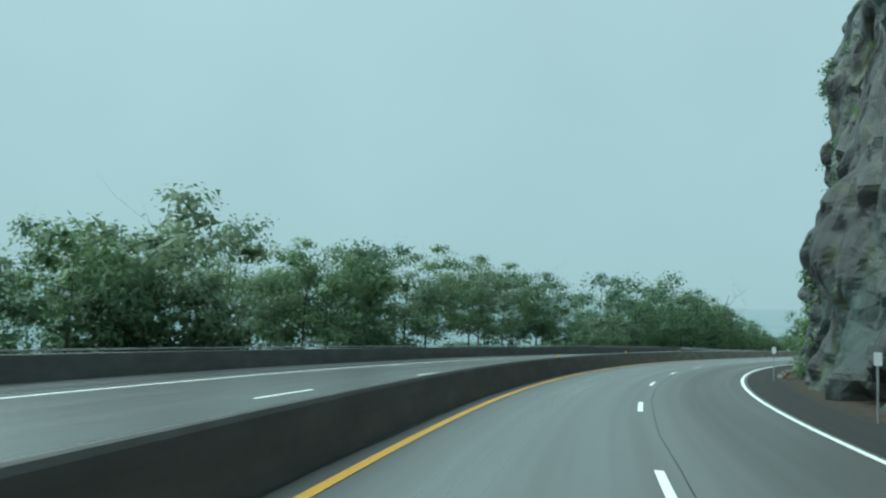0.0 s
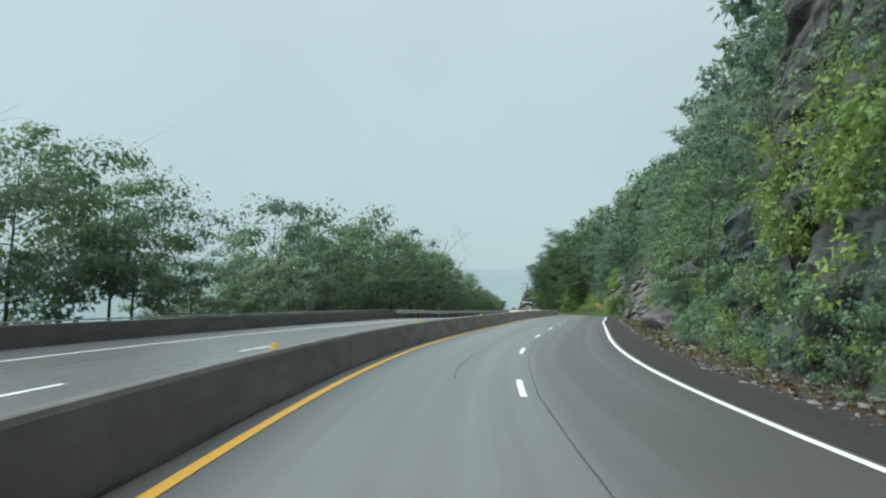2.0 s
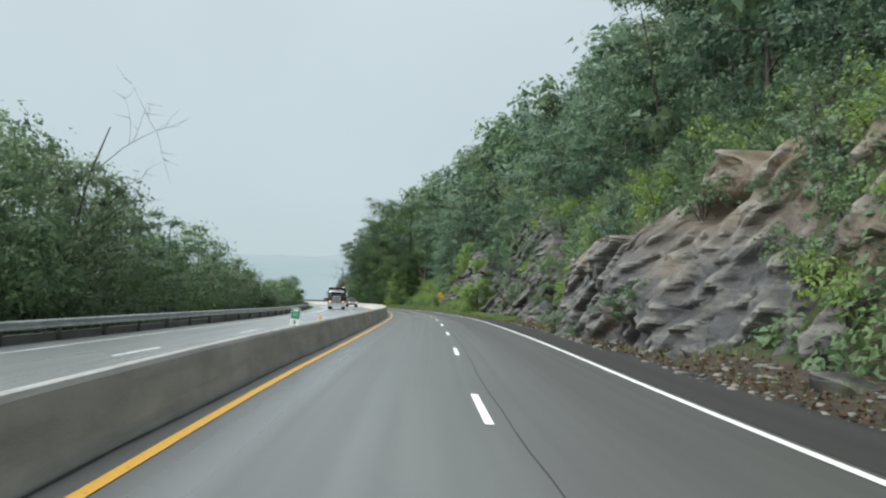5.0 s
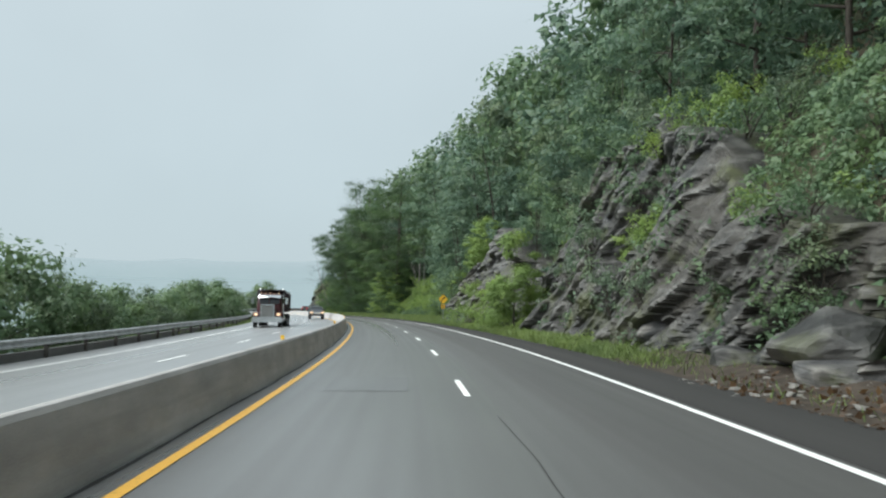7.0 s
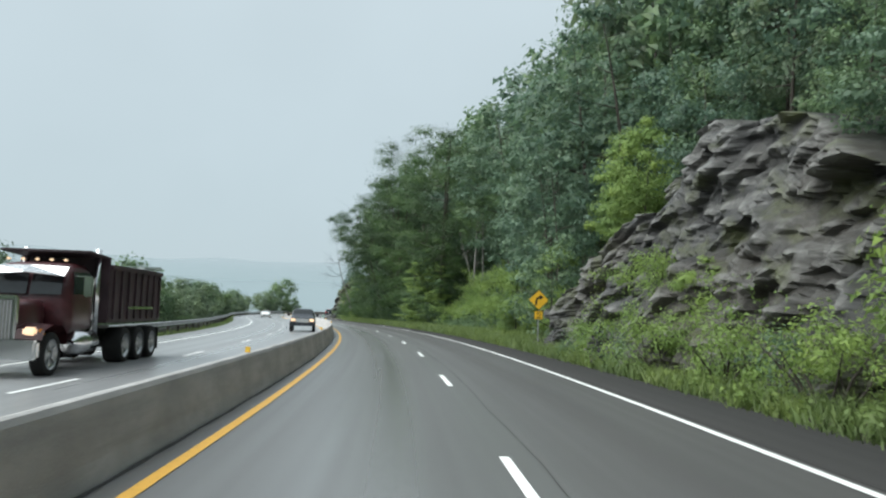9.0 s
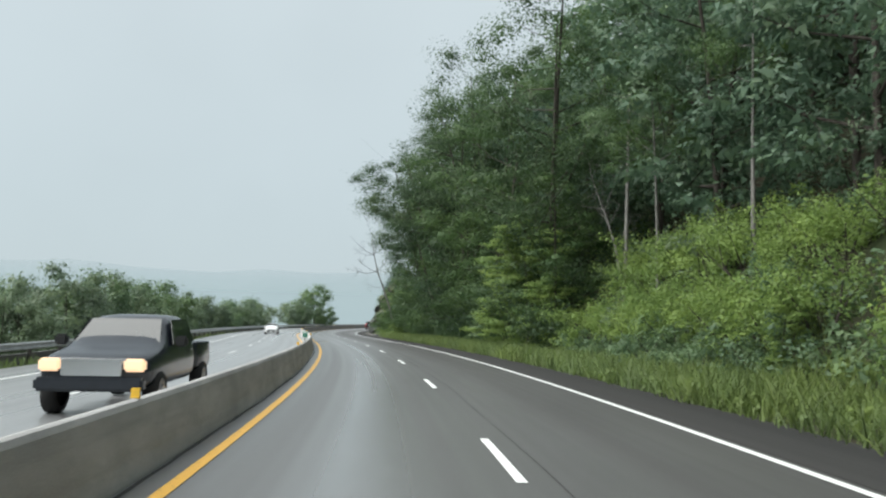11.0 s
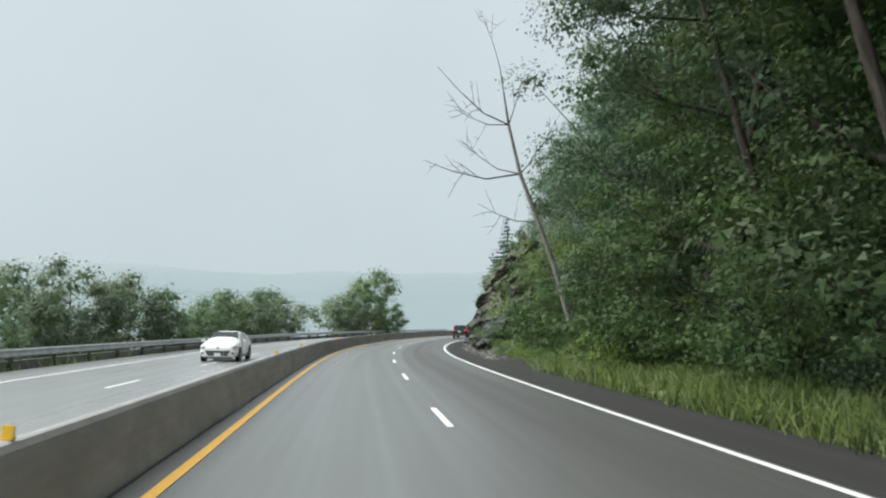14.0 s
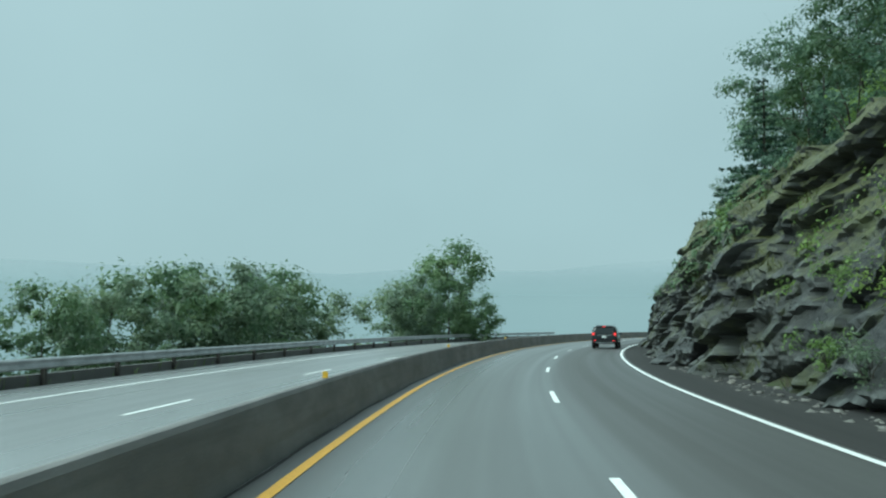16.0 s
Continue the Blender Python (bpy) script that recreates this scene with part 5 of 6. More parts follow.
# ---------------------------------------------------------------- dead trees and a conifer
def bare_tree(seed, height, label, lean, mat, spread=0.8):
    """A leafless tree with forked limbs."""
    r = random.Random(seed)
    ob = thing("dead_tree", label, "dead tree", "dead trees")
    pieces = []

    def limb(p, d, length, radius, level):
        path, q = [p.copy()], p.copy()
        for i in range(5):
            d = (d + Vector((r.gauss(0, 0.10), r.gauss(0, 0.10), r.gauss(0.03, 0.08)))).normalized()
            q = q + d * length / 5
            path.append(q.copy())
        pieces.append(tube(path, [radius * (1 - 0.16 * i) for i in range(6)], 7 if level == 0 else 5 if level == 1 else 4))
        if level < 3:
            for k in range((9, 5, 3)[level]):
                u = r.uniform(0.35 if level == 0 else 0.25, 0.97)
                i = min(4, int(u * 5))
                b = path[i].lerp(path[i + 1], u * 5 - i)
                axis = Vector((r.gauss(0, 1), r.gauss(0, 1), r.gauss(0.1, 0.5))) + lean * (0.9 if level == 0 else 0.3)
                limb(b, (d * 0.35 + axis.normalized() * spread).normalized(), length * r.uniform(0.28, 0.48), max(0.012, radius * (1 - 0.16 * u * 5) * 0.5), level + 1)

    limb(Vector((0, 0, -0.5)), (Vector((0, 0, 1)) + lean * 0.18).normalized(), height, height * 0.011, 0)
    v, f = join(pieces)
    mesh_ob("trunk", v, f, mat, ob, True)
    return ob


def place(ob, s, side, turn=0.0, z=None):
    q = pts(s, side, 0)
    ob.matrix_basis = Matrix.Translation((q[0], q[1], (ground_z(q[0], q[1]) if z is None else q[2] + z))) @ Matrix.Rotation(radians(turn_at(s) + turn), 4, "Z")
    return ob


def leaning_dead_tree(seed):
    """A bare trunk that leans out over the shoulder, with long forked branches on its open side."""
    r = random.Random(seed)
    ob = thing("dead_tree", "tall leafless dead tree leaning out from the wood", "dead tree", "dead trees")
    stem = [Vector(q) for q in ((0, 0, -0.5), (-0.4, 0.1, 2.0), (-1.0, 0.1, 4.2), (-1.8, 0.2, 6.5), (-2.6, 0.2, 8.6), (-3.1, 0.3, 10.8), (-3.5, 0.3, 13.4))]
    v, f = tube(stem, [0.14, 0.125, 0.115, 0.10, 0.085, 0.06, 0.02], 8)
    mesh_ob("trunk", v, f, BARK_PALE, ob, True)
    for start, tip, radius in ((4, (-6.9, -0.2, 9.0), 0.045), (4, (-5.2, 0.8, 10.2), 0.03), (5, (-6.3, 0.0, 13.2), 0.04), (5, (-5.6, -0.6, 11.2), 0.03), (5, (-2.4, 0.9, 13.0), 0.03), (6, (-4.4, 0.0, 15.8), 0.018), (3, (-4.4, 0.6, 7.3), 0.03),
                               (4, (-1.4, -0.9, 10.4), 0.03)):
        b, tip = stem[start], Vector(tip)
        bend = Vector((r.gauss(0, 0.1), r.gauss(0, 0.2), -0.12 * (tip - b).length + 0.1))
        path = [b, b.lerp(tip, 0.35) + bend, b.lerp(tip, 0.7) + bend * 0.7, tip]
        pieces = [tube(path, [radius, radius * 0.75, radius * 0.45, 0.008], 5)]
        for k in range(5):
            p = path[1].lerp(path[3], r.uniform(0.0, 0.9))
            d = ((tip - b).normalized() * 0.6 + Vector((r.gauss(0, 0.3), r.gauss(0, 0.5), r.gauss(0.15, 0.6)))).normalized() * r.uniform(0.5, 1.5)
            mid = p + d * 0.5 + Vector((0, 0, r.gauss(0, 0.08)))
            pieces.append(tube([p, mid, p + d], [radius * 0.4, radius * 0.28, 0.006], 4))
            pieces.append(tube([mid, mid + Vector((r.gauss(-0.2, 0.2), r.gauss(0, 0.3), r.gauss(0.1, 0.25)))], [0.010, 0.005], 4))
        v, f = join(pieces)
        mesh_ob("branch", v, f, BARK, ob, True)
    return ob


place(leaning_dead_tree(4), 357.8, 11.5)
place(bare_tree(8, 14.5, "small leafless dead tree among the valley trees", Vector((0.1, 0.2, 0)), BARK, 0.6), 158, -16.5)
place(bare_tree(12, 9.0, "pale broken dead trunk leaning on the slope", Vector((0.5, 0.8, 0)), BARK_PALE, 0.5), 300, 17.5)


def conifer(seed, height, radius):
    rng = np.random.default_rng(seed)
    ob = thing("conifer", "small dark-green conifer on top of the rock", "conifer", "conifers")
    v, f = tube([(0, 0, -0.5), (0, 0, height * 0.5), (0.05, 0, height)], [0.10, 0.07, 0.015], 6)
    mesh_ob("trunk", v, f, BARK, ob, True)
    c, sp = [], []
    for k in range(16):
        u = 0.08 + 0.90 * k / 15
        for j in range(max(3, int(9 * (1.1 - u)))):
            a, reach = rng.uniform(0, 6.28), radius * (1.05 - u) * rng.uniform(0.55, 1.15)
            for r in np.arange(0.15, reach, 0.28):
                c.append((math.cos(a) * r, math.sin(a) * r, height * u - 0.22 * r + 0.05 * r * r))
                sp.append(0.10 + 0.10 * (1 - r / reach))
    v, f, up = leaves(rng, np.array(c), np.array(sp), 16, 0.15, 0.5, 0.35, tri=True)
    quad_mesh("crown", v, f, NEEDLE, ob, up)
    return ob


place(conifer(5, 6.2, 2.6), 405, 13.2, z=6.7)
place(conifer(6, 4.2, 1.9), 400, 14.2, z=7.2)


def fallen_branch(seed, length, s, side, turn, rise):
    """A dead limb lying against the bank."""
    r = random.Random(seed)
    ob = thing("fallen_branch", "pale dead branch lying against the bank", "branch", "fallen branches")
    path = [Vector((u * length, 0.06 * r.gauss(0, 1), rise * u * length + 0.05 * r.gauss(0, 1))) for u in (0, 0.25, 0.5, 0.75, 1.0)]
    pieces = [tube(path, [0.055, 0.05, 0.04, 0.03, 0.015], 6)]
    for u in (1, 2, 3):
        d = Vector((0.4, r.uniform(-0.5, 0.5), r.uniform(0.1, 0.6))) * length * 0.3
        pieces.append(tube([path[u], path[u] + d * 0.5 + Vector((0, 0, 0.05)), path[u] + d], [0.025, 0.018, 0.006], 5))
    v, f = join(pieces)
    mesh_ob("limb", v, f, BARK_PALE, ob, True)
    return place(ob, s, side, turn)


fallen_branch(2, 3.6, 203.5, 13.2, -70, 0.35)
fallen_branch(5, 3.0, 98, 11.6, -60, 0.7)
fallen_branch(7, 2.2, 189, 11.6, 30, 0.1)

# ---------------------------------------------------------------- small fixtures of the road
PLASTIC_YELLOW = mat_plain("yellow_reflector", (0.78, 0.50, 0.05), 0.4, 0.5)
SIGN_YELLOW = mat_plain("yellow_sign_sheet", (0.80, 0.47, 0.03), 0.4, 0.5, vary=0.06)
SIGN_GREEN = mat_plain("green_sign_sheet", (0.02, 0.24, 0.15), 0.4, 0.5, vary=0.08)
SIGN_WHITE = mat_plain("white_sign_sheet", (0.78, 0.79, 0.78), 0.45, 0.5, vary=0.05)
BLACK = mat_plain("black_paint", (0.015, 0.015, 0.016), 0.45, 0.5)
TAR = mat_plain("tar_and_grit", (0.018, 0.018, 0.018), 0.6, 0.4, vary=0.4)
GRATE = mat_plain("grey_iron_grate", (0.22, 0.22, 0.21), 0.5, 0.5, 0.7)


def box(name, size, at, mat, parent, bevel=0.01, turn=None, label=""):
    bm = bmesh.new()
    m = Matrix.Translation(at)
    if turn is not None:
        m = m @ Euler([radians(a) for a in turn]).to_matrix().to_4x4()
    bmesh.ops.create_cube(bm, size=1, matrix=m @ Matrix.Diagonal((*size, 1)))
    if bevel:
        bmesh.ops.bevel(bm, geom=bm.edges[:], offset=bevel, segments=2, affect="EDGES")
    return part(name, bm, mat, parent, label)


def words(name, text, size, m, mat, parent, thick=0.002):
    cu = bpy.data.curves.new(name, "FONT")
    cu.body, cu.size, cu.extrude, cu.align_x, cu.align_y = text, size, thick, "CENTER", "CENTER"
    tmp = bpy.data.objects.new(name, cu)
    me = bpy.data.meshes.new_from_object(tmp)
    bpy.data.objects.remove(tmp)
    me.materials.clear()
    me.materials.append(mat)
    ob = new(name, me)
    ob.parent = parent
    ob.matrix_basis = m
    return ob


def poly_plate(name, outline, thick, m, mat, parent):
    """A flat plate with the outline (x, z), facing -y."""
    bm = bmesh.new()
    a = [bm.verts.new(m @ Vector((x, 0, z))) for x, z in outline]
    b = [bm.verts.new(m @ Vector((x, thick, z))) for x, z in outline]
    n = len(outline)
    bm.faces.new(a)
    bm.faces.new(b[::-1])
    for i in range(n):
        bm.faces.new((a[i], b[i], b[(i + 1) % n], a[(i + 1) % n]))
    bmesh.ops.recalc_face_normals(bm, faces=bm.faces[:])
    return part(name, bm, mat, parent)


def rounded(w, h, r, n=4):
    out = []
    for cx, cz, a0 in ((w / 2 - r, h / 2 - r, 0), (-w / 2 + r, h / 2 - r, 90), (-w / 2 + r, -h / 2 + r, 180), (w / 2 - r, -h / 2 + r, 270)):
        for k in range(n + 1):
            a = radians(a0 + 90 * k / n)
            out.append((cx + r * math.cos(a), cz + r * math.sin(a)))
    return out


UP = Matrix.Rotation(radians(90), 4, "X")


def curve_sign():
    ob = thing("warning_sign", "yellow diamond right-curve sign with a 45 speed plate", "road sign")
    box("post", (0.06, 0.05, 3.4), (0, 0.04, 1.35), STEEL, ob)
    lift = Matrix.Translation((0, 0, 2.62))
    diamond = Matrix.Rotation(radians(45), 4, "Y")
    poly_plate("border", rounded(0.80, 0.80, 0.05), 0.004, lift @ diamond, BLACK, ob)
    poly_plate("panel", rounded(0.76, 0.76, 0.04), 0.006, Matrix.Translation((0, -0.006, 0)) @ lift @ diamond, SIGN_YELLOW, ob)
    arrow = [(-0.20, -0.30), (-0.10, -0.30), (-0.10, -0.08), (-0.06, 0.02), (0.04, 0.09), (0.04, 0.0), (0.27, 0.15), (0.04, 0.30), (0.04, 0.20), (-0.10, 0.13), (-0.18, 0.02), (-0.20, -0.08)]
    poly_plate("arrow", arrow, 0.004, Matrix.Translation((0, -0.011, 0)) @ lift, BLACK, ob)
    poly_plate("speed_border", rounded(0.47, 0.47, 0.04), 0.004, Matrix.Translation((0, -0.002, 1.78)), BLACK, ob)
    plate = poly_plate("speed_plate", rounded(0.44, 0.44, 0.03), 0.006, Matrix.Translation((0, -0.008, 1.78)), SIGN_YELLOW, ob)
    words("speed", "45", 0.29, Matrix.Translation((0, -0.011, 1.85)) @ UP, BLACK, ob)
    box("caption_bar", (0.26, 0.004, 0.07), (0, -0.011, 1.65), BLACK, ob, 0)
    return ob


place(curve_sign(), 252.2, 10.9, z=0.05)


def mile_marker(s, tilt):
    ob = thing("mile_marker", "small green marker with 33 above a white plate on the barrier", "road sign", "mile markers")
    poly_plate("back_plate", rounded(0.235, 0.44, 0.015), 0.004, Matrix.Translation((0, 0, 0.24)), SIGN_WHITE, ob)
    poly_plate("panel", rounded(0.215, 0.26, 0.012), 0.003, Matrix.Translation((0, -0.004, 0.32)), SIGN_GREEN, ob)
    words("number", "33", 0.125, Matrix.Translation((0, -0.006, 0.29)) @ UP, SIGN_WHITE, ob)
    box("caption_bar", (0.13, 0.003, 0.045), (0, -0.005, 0.405), SIGN_WHITE, ob, 0)
    box("lower_bar", (0.06, 0.003, 0.09), (0, -0.003, 0.10), GRATE, ob, 0)
    box("bracket", (0.05, 0.02, 0.14), (0, 0.015, 0.05), STEEL, ob, 0.004)
    place(ob, s, -0.59, z=0.80)
    ob.matrix_basis = ob.matrix_basis @ Matrix.Rotation(radians(tilt), 4, "Y")
    return ob


mile_marker(141.0, 6)
mile_marker(292.6, 1)


def reflector(s):
    ob = thing("barrier_reflector", "small yellow reflector on top of the median barrier", "reflector", "barrier reflectors")
    box("foot", (0.10, 0.07, 0.02), (0, 0, 0.01), PLASTIC_YELLOW, ob, 0.004)
    box("face", (0.10, 0.022, 0.10), (0, 0, 0.065), PLASTIC_YELLOW, ob, 0.006)
    return place(ob, s, -0.59, z=0.81)


for s in (50, 69, 87, 106, 125.5, 145.5, 165.6, 185.4, 205, 226.2, 246, 266, 287, 310, 331.5, 351.1, 360.9, 382.7, 403, 424):
    reflector(s)


def delineator(s, side):
    ob = thing("delineator_post", "thin steel post with a white reflector plate on the verge", "marker post")
    box("post", (0.05, 0.04, 1.9), (0, 0, 0.75), STEEL, ob, 0.006)
    poly_plate("plate", rounded(0.20, 0.34, 0.03), 0.006, Matrix.Translation((0, -0.03, 1.6)), SIGN_WHITE, ob)
    return place(ob, s, side, z=-0.02)


delineator(59.0, 8.85)
delineator(36.0, 9.5)


def drain(s, side):
    ob = thing("storm_drain", "iron grate in a pale concrete frame beside the yellow line", "drain")
    for at, size in (((0, 0.52, 0.006), (1.5, 0.22, 0.03)), ((0, -0.52, 0.006), (1.5, 0.22, 0.03)), ((0.66, 0, 0.006), (0.18, 0.82, 0.03)), ((-0.66, 0, 0.006), (0.18, 0.82, 0.03))):
        box("frame", size, at, SIDE_CONCRETE, ob, 0.004)
    box("well", (1.14, 0.82, 0.012), (0, 0, 0.004), BLACK, ob, 0)
    for k in range(13):
        box("bar", (0.045, 0.82, 0.02), (-0.53 + 0.088 * k, 0, 0.014), GRATE, ob, 0.003)
    return place(ob, s, side, z=0.0)


SIDE_CONCRETE = mat_concrete("pale_concrete", (0.46, 0.45, 0.43))
drain(326.0, 0.50)


def wobbly(name, side, width, s0, s1, seed, wave, label):
    s = np.arange(s0, s1, 0.5)
    off = np.array([noise.fractal(Vector((q * 0.25, seed, 0)), 1.0, 2.0, 4) for q in s]) * wave
    wd = width * (0.6 + 0.8 * np.abs(np.array([noise.noise(Vector((q * 0.9, seed + 4, 0))) for q in s])))
    a, b = pts(s, side + off - wd / 2, 0.006), pts(s, side + off + wd / 2, 0.006)
    v = np.stack([a, b], 1).reshape(-1, 3)
    return tagged(mesh_ob(name, v, grid_faces(len(s), 2)[:, ::-1], TAR), label, "road crack", kind="structure")


wobbly("road_crack", 4.02, 0.016, -20, 178, 1.3, 0.05, "long dark crack along the lane joint")
wobbly("road_crack", 2.22, 0.02, 73.5, 82, 5.3, 0.12, "short dark crack in the wheel track")
wobbly("road_crack", 4.1, 0.012, 200, 300, 7.3, 0.05, "thin dark crack along the lane joint")
wobbly("gutter_grit", -0.325, 0.075, -60, 520, 2.3, 0.05, "dark grit gathered at the foot of the barrier")
for s, a, b in ((156.2, 0.3, 7.2),):
    tagged(sweep("road_crack", [(a, 0.006), (b, 0.006)], s, s + 0.05, TAR, step=0.05), "thin dark joint across the lanes", "road crack", kind="structure")
PATCH = mat_asphalt("patched_asphalt", (0.082, 0.084, 0.085), (0.125, 0.127, 0.128), 0.28, 0.45)
tagged(sweep("road_patch", [(0.9, 0.005), (2.6, 0.005)], 181, 184, PATCH), "darker square patch in the asphalt", "road patch", kind="structure")

# ---------------------------------------------------------------- vehicles
PAINT_WHITE = mat_plain("white_car_paint", (0.78, 0.79, 0.79), 0.22, 0.6, vary=0.03)
PAINT_BLACK = mat_plain("dark_car_paint", (0.018, 0.020, 0.024), 0.2, 0.6, vary=0.1)
PAINT_NAVY = mat_plain("dark_blue_car_paint", (0.020, 0.024, 0.032), 0.22, 0.6, vary=0.1)
PAINT_MAROON = mat_plain("maroon_truck_paint", (0.060, 0.018, 0.022), 0.3, 0.5, vary=0.2)
DUMP = mat_plain("dull_dark_maroon_steel", (0.050, 0.030, 0.036), 0.55, 0.4, vary=0.35, scale=1.5)
CHROME = mat_plain("chrome", (0.72, 0.73, 0.74), 0.15, 0.5, 1.0, vary=0.05)
GLASS = mat_plain("tinted_glass", (0.02, 0.024, 0.026), 0.06, 0.5, vary=0.1)
GLASS.node_tree.nodes["Principled BSDF"].inputs["Coat Weight"].default_value = 0.15
GLASS.node_tree.nodes["Principled BSDF"].inputs["Coat IOR"].default_value = 1.45
RUBBER = mat_plain("tyre_rubber", (0.018, 0.018, 0.018), 0.8, 0.3)
RIM = mat_plain("alloy_rim", (0.40, 0.41, 0.42), 0.3, 0.5, 0.8)
LAMP_RED = mat_glow("lit_tail_lamp", (0.70, 0.03, 0.03), 0.9)
LAMP_WARM = mat_glow("lit_head_lamp", (0.85, 0.60, 0.38), 0.5)
LAMP_DULL = mat_plain("unlit_lamp_lens", (0.55, 0.56, 0.56), 0.12, 0.6)
LAMP_AMBER = mat_plain("amber_lens", (0.60, 0.22, 0.03), 0.25, 0.5)


def shell(name, stations, mat, parent, label=""):
    """A car body from cross-sections: x, half width, half width of the top, sill, belt and top heights."""
    bm = bmesh.new()
    rings = []
    for x, w, wt, z0, zb, zt in stations:
        half = [(w * 0.86, z0), (w * 0.985, z0 + 0.10), (w, z0 + (zb - z0) * 0.55), (w * 0.965, zb), (wt, zt - 0.05 * min(1, (zt - zb) * 4)), (wt * 0.82, zt)]
        ring = [(x, y, z) for y, z in half] + [(x, -y, z) for y, z in half[::-1]]
        rings.append([bm.verts.new(q) for q in ring])
    for a, b in zip(rings, rings[1:]):
        for i in range(12):
            bm.faces.new((a[i], a[(i + 1) % 12], b[(i + 1) % 12], b[i]))
    bm.faces.new(rings[0][::-1])
    bm.faces.new(rings[-1])
    bmesh.ops.recalc_face_normals(bm, faces=bm.faces[:])
    ob = part(name, bm, mat, parent, label, True)
    sub = ob.modifiers.new("round", "SUBSURF")
    sub.levels = sub.render_levels = 1
    return ob


def wheel(x, y, r, w, parent, rim=None):
    side = 1 if y > 0 else -1
    def ring(radii, offs, mat, name, par):
        bm = bmesh.new()
        loops = []
        for rr, o in zip(radii, offs):
            loops.append([bm.verts.new((x + rr * math.cos(k * math.pi / 14), y + o * side, r + rr * math.sin(k * math.pi / 14))) for k in range(28)])
        for a, b in zip(loops, loops[1:]):
            for k in range(28):
                bm.faces.new((a[k], a[(k + 1) % 28], b[(k + 1) % 28], b[k]))
        if radii[-1] < r * 0.5:
            bm.faces.new(loops[-1])
        bmesh.ops.recalc_face_normals(bm, faces=bm.faces[:])
        return part(name, bm, mat, par, smooth=True)
    tyre = ring([r * 0.66, r * 0.93, r, r, r * 0.93, r * 0.68], [-w / 2, -w / 2, -w * 0.4, w * 0.4, w / 2, w / 2], RUBBER, "wheel", parent)
    ring([r * 0.69, r * 0.66, r * 0.56, r * 0.22, r * 0.18], [w * 0.47, w * 0.40, w * 0.28, w * 0.30, w * 0.36], rim or RIM, "rim", tyre)
    for k in range(5):
        a = k * 2 * math.pi / 5
        box("spoke", (r * 0.42, 0.03, r * 0.12), (x + math.cos(a) * r * 0.4, y + side * w * 0.36, r + math.sin(a) * r * 0.4), rim or RIM, tyre, 0.005, (0, -math.degrees(a), 0))
    return tyre


def sheet(name, corners, mat, parent, label="", thick=0.012):
    """A thin pane between corner points, with a bevelled edge."""
    bm = bmesh.new()
    vs = [bm.verts.new(c) for c in corners]
    bm.faces.new(vs)
    bmesh.ops.recalc_face_normals(bm, faces=bm.faces[:])
    bm.faces.ensure_lookup_table()
    nrm = bm.faces[0].normal.copy()
    res = bmesh.ops.extrude_face_region(bm, geom=bm.faces[:])
    for q in res["geom"]:
        if isinstance(q, bmesh.types.BMVert):
            q.co += nrm * thick
    bmesh.ops.recalc_face_normals(bm, faces=bm.faces[:])
    return part(name, bm, mat, parent, label)


def drive(ob, s, side, ahead=True):
    q = pts(s, side, 0)
    ob.matrix_basis = Matrix.Translation((q[0], q[1], q[2] + 0.004)) @ Matrix.Rotation(radians(turn_at(s) + (90 if ahead else -90)), 4, "Z")
    return ob


